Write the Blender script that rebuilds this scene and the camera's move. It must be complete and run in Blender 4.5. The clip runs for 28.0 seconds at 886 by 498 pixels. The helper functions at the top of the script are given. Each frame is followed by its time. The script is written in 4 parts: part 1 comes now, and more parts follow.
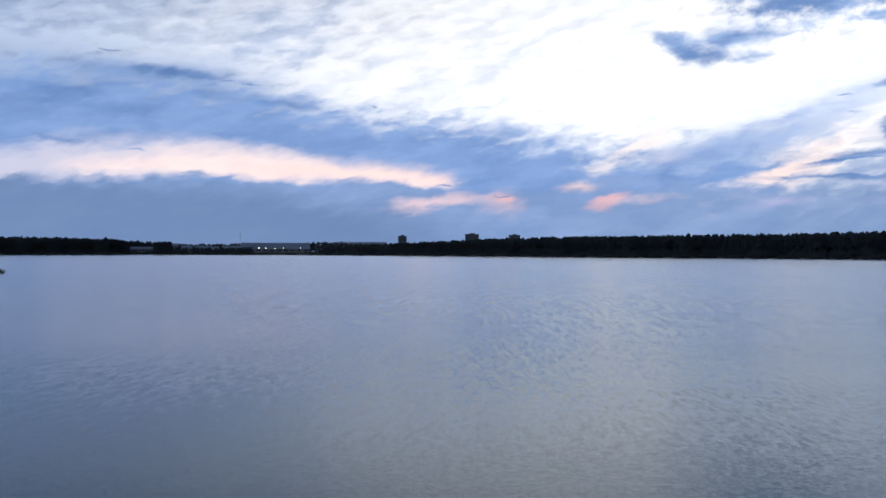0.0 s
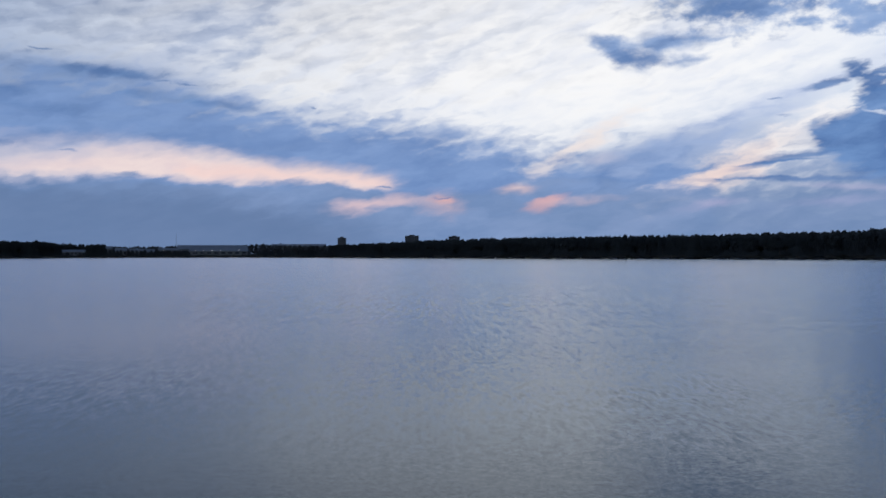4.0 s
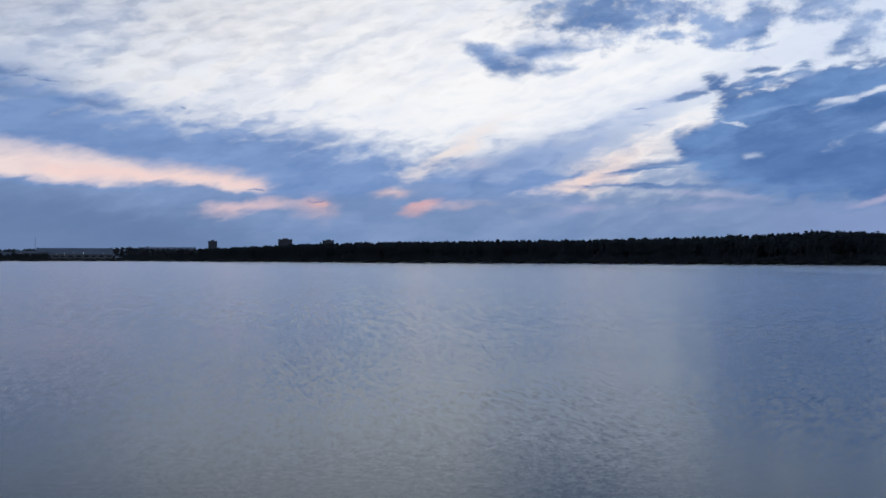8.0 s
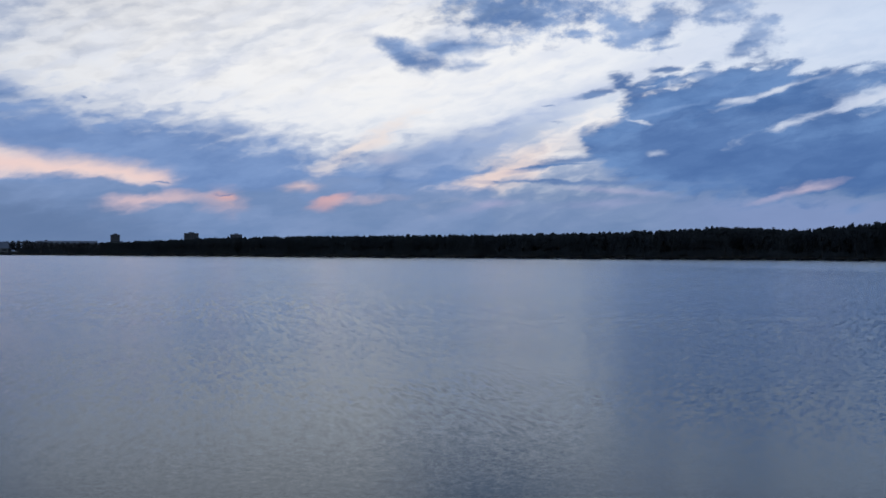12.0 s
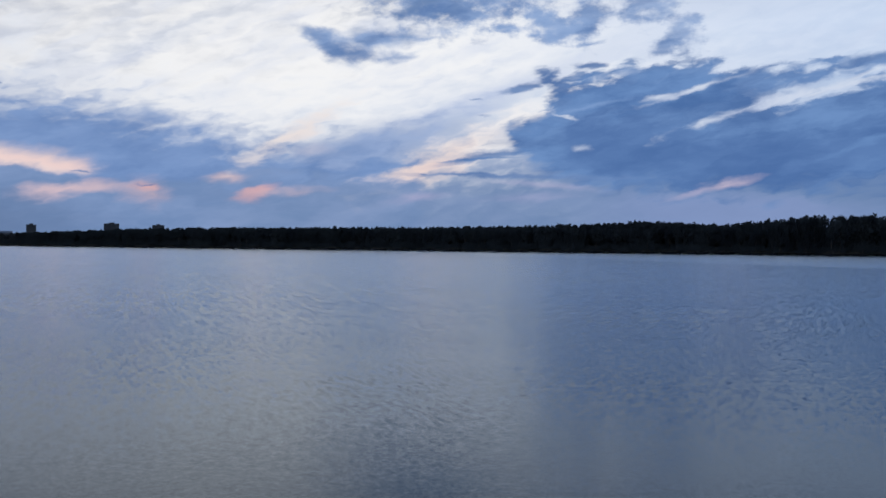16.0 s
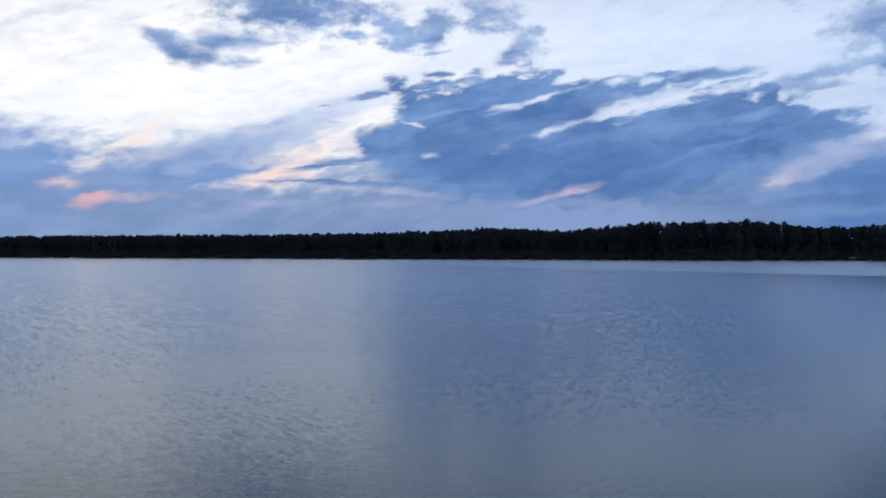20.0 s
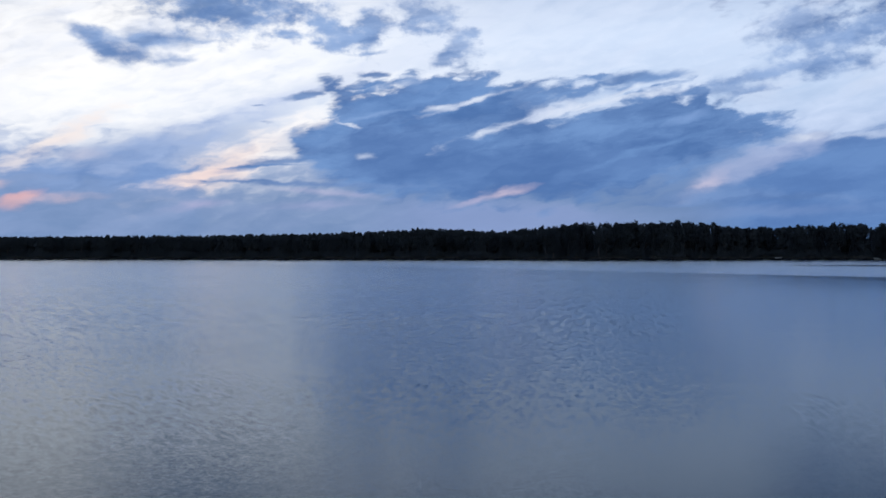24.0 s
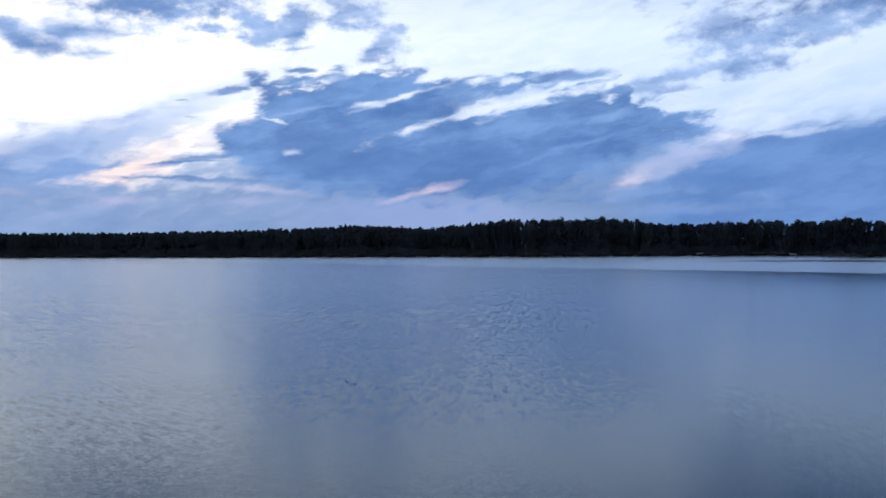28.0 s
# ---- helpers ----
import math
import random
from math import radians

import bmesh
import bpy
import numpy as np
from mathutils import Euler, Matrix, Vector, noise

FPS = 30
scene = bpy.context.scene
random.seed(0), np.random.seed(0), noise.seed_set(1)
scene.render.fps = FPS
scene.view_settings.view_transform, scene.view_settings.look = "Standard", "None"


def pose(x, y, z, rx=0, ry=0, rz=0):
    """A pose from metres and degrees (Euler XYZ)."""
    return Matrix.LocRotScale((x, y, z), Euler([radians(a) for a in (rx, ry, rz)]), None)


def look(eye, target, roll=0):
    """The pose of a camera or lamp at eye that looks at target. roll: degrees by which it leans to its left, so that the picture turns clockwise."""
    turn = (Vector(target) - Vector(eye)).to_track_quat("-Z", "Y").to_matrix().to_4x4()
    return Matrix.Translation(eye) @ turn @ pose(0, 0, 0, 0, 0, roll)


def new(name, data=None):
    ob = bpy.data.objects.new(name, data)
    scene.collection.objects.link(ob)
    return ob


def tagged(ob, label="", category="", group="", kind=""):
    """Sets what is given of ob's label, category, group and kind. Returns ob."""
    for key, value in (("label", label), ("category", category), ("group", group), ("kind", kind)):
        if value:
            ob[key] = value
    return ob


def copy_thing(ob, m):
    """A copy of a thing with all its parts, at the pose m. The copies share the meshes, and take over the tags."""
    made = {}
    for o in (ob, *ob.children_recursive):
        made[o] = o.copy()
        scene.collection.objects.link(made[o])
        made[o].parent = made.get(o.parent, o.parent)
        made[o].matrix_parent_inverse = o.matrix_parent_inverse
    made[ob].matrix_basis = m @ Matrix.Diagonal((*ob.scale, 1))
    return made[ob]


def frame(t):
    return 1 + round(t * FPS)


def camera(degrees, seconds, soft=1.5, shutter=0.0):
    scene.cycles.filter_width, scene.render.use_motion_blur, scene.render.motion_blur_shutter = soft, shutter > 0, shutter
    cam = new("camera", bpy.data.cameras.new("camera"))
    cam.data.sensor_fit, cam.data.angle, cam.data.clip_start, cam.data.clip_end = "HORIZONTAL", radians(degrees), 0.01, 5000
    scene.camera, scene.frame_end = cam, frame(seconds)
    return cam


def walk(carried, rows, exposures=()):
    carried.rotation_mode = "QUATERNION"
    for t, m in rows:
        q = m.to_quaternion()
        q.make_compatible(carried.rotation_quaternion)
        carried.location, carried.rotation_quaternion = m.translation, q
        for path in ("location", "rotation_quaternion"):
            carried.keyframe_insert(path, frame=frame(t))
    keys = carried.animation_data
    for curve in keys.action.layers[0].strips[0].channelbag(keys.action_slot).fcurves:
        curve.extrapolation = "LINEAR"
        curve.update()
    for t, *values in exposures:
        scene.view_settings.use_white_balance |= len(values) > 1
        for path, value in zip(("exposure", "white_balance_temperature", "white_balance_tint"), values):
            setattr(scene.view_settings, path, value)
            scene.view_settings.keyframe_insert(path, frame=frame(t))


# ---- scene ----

EYE = Vector((0.0, 0.0, 4.5))


def aim(yaw, pitch, roll):
    """The camera's pose: yaw to the left of +y, pitch up, roll, in degrees."""
    a, p = radians(yaw), radians(pitch)
    return look(EYE, EYE + Vector((-math.sin(a) * math.cos(p), math.cos(a) * math.cos(p), math.sin(p))), roll)


# seconds, yaw, pitch, roll: a slow pan to the right in eight steps
PAN = [
    (0.0, 0.00, 0.14, 0.07),
    (0.5, 0.13, 0.21, 0.34),
    (1.0, 0.33, 0.26, 0.18),
    (1.5, 0.48, 0.17, 0.03),
    (2.0, 0.63, 0.00, 0.02),
    (2.5, 0.59, 0.10, -0.09),
    (3.0, -0.13, 0.19, -0.15),
    (3.1, -1.20, 0.20, -0.15),
    (3.2, -2.40, 0.21, -0.15),
    (3.3, -3.30, 0.22, -0.15),
    (3.4, -3.60, 0.23, -0.15),
    (3.5, -3.68, 0.24, -0.15),
    (5.5, -3.32, 0.21, -0.25),
    (6.0, -3.84, 0.37, -0.21),
    (6.1, -5.50, 0.31, -0.28),
    (6.2, -7.70, 0.26, -0.35),
    (6.3, -10.00, 0.20, -0.43),
    (6.4, -11.35, 0.15, -0.50),
    (6.5, -11.81, 0.09, -0.58),
    (6.6, -12.05, 0.13, -0.54),
    (6.7, -11.80, 0.17, -0.51),
    (6.8, -11.40, 0.21, -0.47),
    (7.0, -11.21, 0.28, -0.40),
    (7.5, -11.31, 0.25, -0.14),
    (8.0, -11.18, 0.47, -0.01),
    (8.5, -11.25, 0.32, -0.04),
    (9.0, -11.31, 0.18, 0.05),
    (9.1, -11.50, 0.21, 0.03),
    (9.2, -12.15, 0.23, 0.01),
    (9.3, -13.50, 0.26, -0.00),
    (9.4, -15.10, 0.28, -0.02),
    (9.5, -16.08, 0.31, -0.04),
    (9.6, -16.55, 0.30, -0.06),
    (10.0, -16.59, 0.28, -0.14),
    (10.5, -16.61, 0.31, 0.00),
    (11.0, -16.53, 0.20, 0.04),
    (11.5, -16.49, 0.21, -0.02),
    (12.0, -16.59, 0.15, 0.11),
    (12.3, -16.90, 0.22, 0.03),
    (12.4, -17.35, 0.25, -0.00),
    (12.5, -18.39, 0.27, -0.03),
    (12.6, -20.10, 0.24, -0.02),
    (12.7, -21.70, 0.20, -0.01),
    (12.8, -22.10, 0.16, 0.00),
    (13.0, -22.18, 0.09, 0.03),
    (13.5, -21.93, -0.03, -0.12),
    (15.5, -21.58, -0.06, -0.05),
    (16.0, -20.99, -0.28, 0.43),
    (16.1, -22.10, 0.00, 0.39),
    (16.2, -24.10, 0.05, 0.34),
    (16.3, -26.00, -0.10, 0.29),
    (16.4, -27.20, -0.25, 0.25),
    (16.5, -27.58, -0.40, 0.20),
    (16.6, -27.95, -0.38, 0.18),
    (16.7, -28.00, -0.50, 0.15),
    (16.8, -27.40, -0.34, 0.12),
    (17.0, -26.64, -0.31, 0.07),
    (17.5, -26.82, -0.00, 0.04),
    (18.0, -26.63, 0.08, 0.35),
    (18.5, -26.61, 0.13, 0.14),
    (19.0, -26.55, 0.14, 0.15),
    (19.5, -26.70, 0.09, 0.12),
    (19.6, -28.00, 0.10, 0.10),
    (19.7, -29.60, 0.12, 0.08),
    (19.8, -30.50, 0.14, 0.07),
    (19.9, -30.40, 0.15, 0.05),
    (20.0, -30.05, 0.17, 0.04),
    (20.5, -29.49, 0.28, -0.08),
    (22.5, -29.54, 0.13, -0.08),
    (22.7, -29.60, 0.19, -0.11),
    (22.8, -30.05, 0.22, -0.12),
    (22.9, -31.20, 0.25, -0.14),
    (23.0, -32.59, 0.28, -0.15),
    (23.1, -33.70, 0.29, -0.13),
    (23.2, -34.15, 0.29, -0.10),
    (23.3, -34.20, 0.30, -0.08),
    (23.4, -34.05, 0.30, -0.05),
    (23.5, -33.95, 0.31, -0.03),
    (24.0, -33.92, 0.22, -0.09),
    (24.5, -33.93, 0.19, -0.03),
    (25.0, -33.78, 0.25, 0.12),
    (25.5, -33.65, 0.21, 0.11),
    (26.0, -34.07, 0.18, 0.20),
    (26.1, -35.00, 0.22, 0.16),
    (26.2, -36.30, 0.26, 0.13),
    (26.3, -37.50, 0.30, 0.10),
    (26.4, -38.50, 0.34, 0.07),
    (26.5, -38.96, 0.38, 0.03),
    (26.6, -39.00, 0.35, -0.00),
    (27.0, -38.77, 0.24, -0.15),
    (27.5, -38.34, 0.16, -0.42),
    (28.0, -38.26, 0.01, -0.26),
]
cam = camera(50.0, 28.0, soft=1.7, shutter=0.5)
walk(cam, [(t, aim(a, p, r)) for t, a, p, r in PAN], exposures=[(0.0, 0.34), (0.6, 0.02), (9.0, 0.0), (13.0, -0.06), (16.0, -0.05), (17.0, 0.18), (20.5, 0.15), (26.0, 0.12), (27.0, 0.38), (28.0, 0.4)])

# ---- sky and light ----
SUN_AZ, SUN_EL = 6.0, 3.0


def srgb(r, g, b, a=1.0):
    def lin(c):
        c /= 255.0
        return c / 12.92 if c <= 0.04045 else ((c + 0.055) / 1.055) ** 2.4
    return (lin(r), lin(g), lin(b), a)


world = bpy.data.worlds.new("world")
scene.world = world
world.use_nodes = True
wt = world.node_tree
wt.nodes.clear()


def wn(kind):
    return wt.nodes.new(kind)


def math_node(tree, op, a, b=None, c=None):
    node = tree.nodes.new("ShaderNodeMath")
    node.operation = op
    for i, v in enumerate((a, b, c)):
        if v is None:
            continue
        if isinstance(v, (int, float)):
            node.inputs[i].default_value = v
        else:
            tree.links.new(v, node.inputs[i])
    return node.outputs[0]


def vec_node(tree, op, a, b=None):
    node = tree.nodes.new("ShaderNodeVectorMath")
    node.operation = op
    for i, v in enumerate((a, b)):
        if v is None:
            continue
        if isinstance(v, tuple):
            node.inputs[i].default_value = v
        else:
            tree.links.new(v, node.inputs[i])
    return node.outputs["Value"] if op == "LENGTH" else node.outputs["Vector"]


def noise_node(tree, vector, scale, detail=4.0, rough=0.55):
    node = tree.nodes.new("ShaderNodeTexNoise")
    node.inputs["Scale"].default_value = scale
    node.inputs["Detail"].default_value = detail
    node.inputs["Roughness"].default_value = rough
    tree.links.new(vector, node.inputs["Vector"])
    return node


def mapped(tree, vector, location=(0, 0, 0), turn=0.0, scale=(1, 1, 1), kind="TEXTURE"):
    node = tree.nodes.new("ShaderNodeMapping")
    node.vector_type = kind
    node.inputs["Location"].default_value = location
    node.inputs["Rotation"].default_value = (0, 0, radians(turn))
    node.inputs["Scale"].default_value = scale
    tree.links.new(vector, node.inputs["Vector"])
    return node.outputs[0]


def ramp_range(tree, value, lo, hi, top=1.0, bottom=0.0):
    node = tree.nodes.new("ShaderNodeMapRange")
    node.interpolation_type, node.clamp = "SMOOTHSTEP", False
    tree.links.new(value, node.inputs["Value"])
    node.inputs["From Min"].default_value = lo
    node.inputs["From Max"].default_value = hi
    node.inputs["To Min"].default_value = bottom
    node.inputs["To Max"].default_value = top
    return node.outputs[0]


def blend(tree, factor, a, b, mode="MIX"):
    node = tree.nodes.new("ShaderNodeMix")
    node.data_type, node.blend_type = "RGBA", mode
    for socket, v in ((node.inputs[0], factor), (node.inputs[6], a), (node.inputs[7], b)):
        if isinstance(v, (int, float, tuple)):
            socket.default_value = v
        else:
            tree.links.new(v, socket)
    return node.outputs[2]


def ramp(tree, value, stops):
    node = tree.nodes.new("ShaderNodeValToRGB")
    while len(node.color_ramp.elements) < len(stops):
        node.color_ramp.elements.new(1.0)
    for e, (p, c) in zip(node.color_ramp.elements, stops):
        e.position, e.color = p, c
    tree.links.new(value, node.inputs[0])
    return node.outputs[0]


# the direction of the sky as degrees to the right of +y and degrees up
coord = wn("ShaderNodeTexCoord")
sep = wn("ShaderNodeSeparateXYZ")
wt.links.new(coord.outputs["Generated"], sep.inputs[0])
bearing = math_node(wt, "MULTIPLY", math_node(wt, "ARCTAN2", sep.outputs[0], sep.outputs[1]), 57.29578)
height = math_node(wt, "MULTIPLY", math_node(wt, "ARCSINE", sep.outputs[2]), 57.29578)
comb = wn("ShaderNodeCombineXYZ")
wt.links.new(bearing, comb.inputs[0])
wt.links.new(height, comb.inputs[1])
P0 = comb.outputs[0]

# broad and fine drift of the cloud edges
big = noise_node(wt, mapped(wt, P0, scale=(1.0, 2.2, 1), kind="POINT"), 0.16, 3.0)
fine = noise_node(wt, mapped(wt, P0, turn=10, scale=(1.5, 0.55, 1)), 0.9, 5.0, 0.53)
drift = vec_node(wt, "MULTIPLY", vec_node(wt, "SUBTRACT", big.outputs["Color"], (0.5, 0.5, 0.5)), (1.2, 0.35, 0))
drift2 = vec_node(wt, "MULTIPLY", vec_node(wt, "SUBTRACT", fine.outputs["Color"], (0.5, 0.5, 0.5)), (1.8, 0.7, 0))
P1 = vec_node(wt, "ADD", vec_node(wt, "ADD", P0, drift), drift2)
wisp = noise_node(wt, mapped(wt, P1, turn=22, scale=(5.0, 1.0, 1)), 0.8, 3.0, 0.5).outputs[0]
curl = noise_node(wt, mapped(wt, P1, turn=10, scale=(2.0, 0.7, 1)), 1.1, 5.0, 0.5).outputs[0]
rag = math_node(wt, "SUBTRACT", curl, 0.5)
puff = ramp_range(wt, noise_node(wt, mapped(wt, P1, turn=9, scale=(2.6, 0.8, 1)), 0.5, 6.0, 0.6).outputs[0], 0.32, 0.68)

sky = wn("ShaderNodeTexSky")
sky.sky_type, sky.sun_disc = "NISHITA", False
sky.sun_elevation, sky.sun_rotation = radians(SUN_EL), radians(SUN_AZ)
sky.air_density, sky.dust_density = 1.2, 2.0
clear = blend(wt, 1.0, sky.outputs[0], (0.10, 0.10, 0.10, 1), "MULTIPLY")
veil = ramp(wt, math_node(wt, "DIVIDE", height, 90.0), [
    (0.0, srgb(106, 130, 170)), (0.035, srgb(110, 136, 179)), (0.066, srgb(118, 147, 194)), (0.09, srgb(174, 195, 227)),
    (0.14, srgb(204, 219, 243)), (0.185, srgb(150, 171, 206)), (0.26, srgb(110, 134, 172)), (0.5, srgb(92, 116, 156)), (1.0, srgb(78, 102, 146))])
away = ramp_range(wt, math_node(wt, "ABSOLUTE", bearing), 60.0, 140.0)
state = {"sky": blend(wt, math_node(wt, "MULTIPLY", away, 0.6), veil, clear)}


tuft = math_node(wt, "SUBTRACT", noise_node(wt, mapped(wt, P0, scale=(1.3, 0.8, 1)), 0.9, 5.0, 0.62).outputs[0], 0.5)


layer = {}


def open_layer():
    """Starts a group of clouds that are laid over the sky one after another."""
    tree = bpy.data.node_groups.new("cloud_layer", "ShaderNodeTree")
    for name, kind in (("Sky", "NodeSocketColor"), ("Place", "NodeSocketVector"), ("Edge", "NodeSocketFloat"), ("Tuft", "NodeSocketFloat"), ("Tone", "NodeSocketFloat")):
        tree.interface.new_socket(name=name, in_out="INPUT", socket_type=kind)
    tree.interface.new_socket(name="Sky", in_out="OUTPUT", socket_type="NodeSocketColor")
    start = tree.nodes.new("NodeGroupInput").outputs
    layer.update(tree=tree, count=0, sky=start["Sky"], rag=start["Edge"], tuft=start["Tuft"])
    layer["at"] = vec_node(tree, "ADD", start["Place"], vec_node(tree, "MULTIPLY", start["Sky"], (1e-6, 1e-6, 1e-6)))
    layer["tone"] = math_node(tree, "MULTIPLY_ADD", start["Sky"], 1e-6, start["Tone"])


def close_layer():
    if not layer:
        return
    tree = layer["tree"]
    tree.links.new(layer["sky"], tree.nodes.new("NodeGroupOutput").inputs["Sky"])
    node = wn("ShaderNodeGroup")
    node.node_tree = tree
    for name, source in (("Sky", state["sky"]), ("Place", P1), ("Edge", rag), ("Tuft", tuft), ("Tone", puff)):
        wt.links.new(source, node.inputs[name])
    state["sky"] = node.outputs["Sky"]
    layer.clear()


def lay(mask, colour):
    """Lays one cloud over the sky; a pair of colours shifts from one tone to the other."""
    tree = layer["tree"]
    if len(colour) == 2:
        colour = blend(tree, layer["tone"], *colour)
    layer["sky"] = blend(tree, mask, layer["sky"], colour)
    layer["count"] += 1
    if layer["count"] == 7:
        close_layer()


def cloud(az, el, half, thick, tilt, colour, soft=0.5, ragged=1.2, cover=1.0, edge="rag"):
    """One cloud: its middle, half length and half thickness in degrees, the way it leans, and how it fades out at the edge."""
    if not layer:
        open_layer()
    tree = layer["tree"]
    d = vec_node(tree, "LENGTH", mapped(tree, layer["at"], (az, el, 0), tilt, (half, thick, 1)))
    inside = math_node(tree, "SUBTRACT", math_node(tree, "MULTIPLY_ADD", layer[edge], ragged * RAGGED, 1.0), d)
    lay(ramp_range(tree, inside, -0.5 * soft * SOFT, 0.5 * soft * SOFT, cover), colour)


def profile(tree, x, stops):
    """A height in degrees that follows the bearing from stop to stop."""
    lo, hi = stops[0][0], stops[-1][0]
    node = tree.nodes.new("ShaderNodeValToRGB")
    node.color_ramp.interpolation = "EASE"
    while len(node.color_ramp.elements) < len(stops):
        node.color_ramp.elements.new(1.0)
    for e, (p, h) in zip(node.color_ramp.elements, stops):
        v = (h + 10.0) / 40.0
        e.position, e.color = (p - lo) / (hi - lo), (v, v, v, 1)
    tree.links.new(math_node(tree, "MULTIPLY_ADD", x, 1.0 / (hi - lo), -lo / (hi - lo)), node.inputs[0])
    return math_node(tree, "MULTIPLY_ADD", node.outputs[0], 40.0, -10.0)


def band(stops, colour, soft_low, soft_high, ragged=0.6, cover=0.95, ends=1.0):
    """A long cloud between a lower and an upper edge, (bearing, lower, upper) from end to end."""
    if not layer:
        open_layer()
    tree = layer["tree"]
    place = tree.nodes.new("ShaderNodeSeparateXYZ")
    tree.links.new(layer["at"], place.inputs[0])
    x, left, right = place.outputs[0], stops[0][0], stops[-1][0]
    y = math_node(tree, "MULTIPLY_ADD", layer["rag"], ragged * 3.2, place.outputs[1])
    over = ramp_range(tree, math_node(tree, "SUBTRACT", y, profile(tree, x, [s[:2] for s in stops])), -0.5 * soft_low, 0.5 * soft_low)
    under = ramp_range(tree, math_node(tree, "SUBTRACT", profile(tree, x, [s[::2] for s in stops]), y), -0.5 * soft_high, 0.5 * soft_high)
    tips = math_node(tree, "MULTIPLY", ramp_range(tree, x, left - 0.1, left + ends), ramp_range(tree, x, right - ends, right + 0.1, 0.0, 1.0))
    lay(math_node(tree, "MULTIPLY", math_node(tree, "MULTIPLY", over, under), math_node(tree, "MULTIPLY", tips, cover)), colour)


SOFT, RAGGED = 2.0, 2.6
WHITE, PINK, ROSE, LILAC = (0.985, 0.965, 0.965, 1), srgb(222, 194, 200), srgb(241, 182, 172), srgb(134, 152, 197)
CREAM, PALE = (srgb(246, 225, 220), srgb(230, 209, 212)), (srgb(200, 211, 236), srgb(226, 231, 243))
BLUE, DEEP, SLATE = (srgb(105, 136, 188), srgb(126, 155, 204)), (srgb(76, 111, 166), srgb(110, 145, 197)), (srgb(88, 119, 170), srgb(118, 147, 196))
TUFT, HAZE, DARK = (srgb(98, 129, 180), srgb(146, 172, 215)), (srgb(116, 141, 182), srgb(132, 153, 193)), srgb(80, 113, 168)
RIGHT = (srgb(84, 119, 175), srgb(101, 136, 190))

# the glow of the hidden sun behind thin cloud, with faint leaning veils in it
cloud(6.5, 12.6, 27, 7.6, 0, WHITE, 0.7, 0.4, 0.97)
close_layer()
state["sky"] = blend(wt, math_node(wt, "MULTIPLY", ramp_range(wt, wisp, 0.40, 0.74), math_node(wt, "MULTIPLY", ramp_range(wt, height, 6.0, 10.0, 0.55), ramp_range(wt, height, 16.0, 40.0, 0.25, 1.0))), state["sky"], srgb(212, 220, 240))
cloud(-31, 14.0, 11, 4.5, 0, srgb(166, 186, 220), 1.6, 1.0, 0.75)
cloud(-10, 12.4, 2.6, 0.8, 30, srgb(186, 200, 230), 1.6, 1.6, 0.6)
cloud(-8.60, 11.48, 2.01, 0.45, 38, srgb(190, 204, 232), 1.6, 1.8, 0.55)
cloud(-10.58, 12.86, 1.66, 0.79, 20, srgb(206, 216, 238), 1.6, 1.6, 0.5)
cloud(4.31, 11.73, 4.97, 0.45, 24, srgb(214, 222, 240), 1.6, 1.6, 0.5)
cloud(2.05, 10.19, 2.26, 0.26, 22, srgb(212, 218, 236), 0.99, 0.8, 0.6)
cloud(23.66, 8.67, 6.41, 0.39, 22, srgb(204, 213, 236), 1.5, 1.6, 0.65)
cloud(20.37, 7.76, 4.97, 0.33, 20, srgb(196, 207, 233), 1.5, 1.6, 0.6)
cloud(42.59, 12.54, 8.32, 2.38, 0, srgb(206, 220, 245), 1.6, 0.8, 0.6)
cloud(55.67, 7.31, 3.65, 0.92, 8, srgb(206, 218, 243), 1.5, 1.2, 0.8)
# broad grey-blue bank from the horizon up, under the glow
band([(-32.8, -2.14, 9.93), (-25.0, -2.31, 10.36), (-19.2, -2.41, 10.48), (-14.8, -2.47, 10.21), (-11.2, -2.50, 9.71), (-8.3, -2.52, 8.94), (-5.6, -2.54, 8.33), (-2.9, -2.55, 8.09), (0.2, -2.55, 7.83), (2.9, -2.55, 7.48), (5.6, -2.54, 6.82), (8.7, -2.52, 6.28), (10.3, -2.51, 5.65), (13.3, -2.48, 5.30), (16.7, -2.44, 5.50), (20.1, -2.39, 4.63)], BLUE, 0.54, 3.06, 1.3, 0.96, 1.0)
band([(-32.8, -2.14, 4.15), (-25.0, -2.31, 3.92), (-16.1, -2.45, 4.16), (-9.6, -2.51, 4.03), (-2.9, -2.55, 4.08), (1.2, -2.55, 3.41), (5.6, -2.54, 3.73), (10.6, -2.51, 4.45), (13.9, -2.48, 4.20), (18.6, -2.42, 3.39), (23.1, -2.35, 2.98)], HAZE, 0.54, 0.9, 0.4, 0.75, 7.0)
cloud(3.95, 7.21, 1.02, 0.30, 5, BLUE, 0.74, 0.8, 0.7)
band([(-40.0, -1.0, 4.6), (-25.0, -1.0, 4.3), (-12.0, -1.0, 3.6), (-4.0, -1.0, 2.4), (4.0, -1.0, 1.5)], srgb(98, 121, 160), 0.5, 2.2, 0.5, 0.75, 9.0)
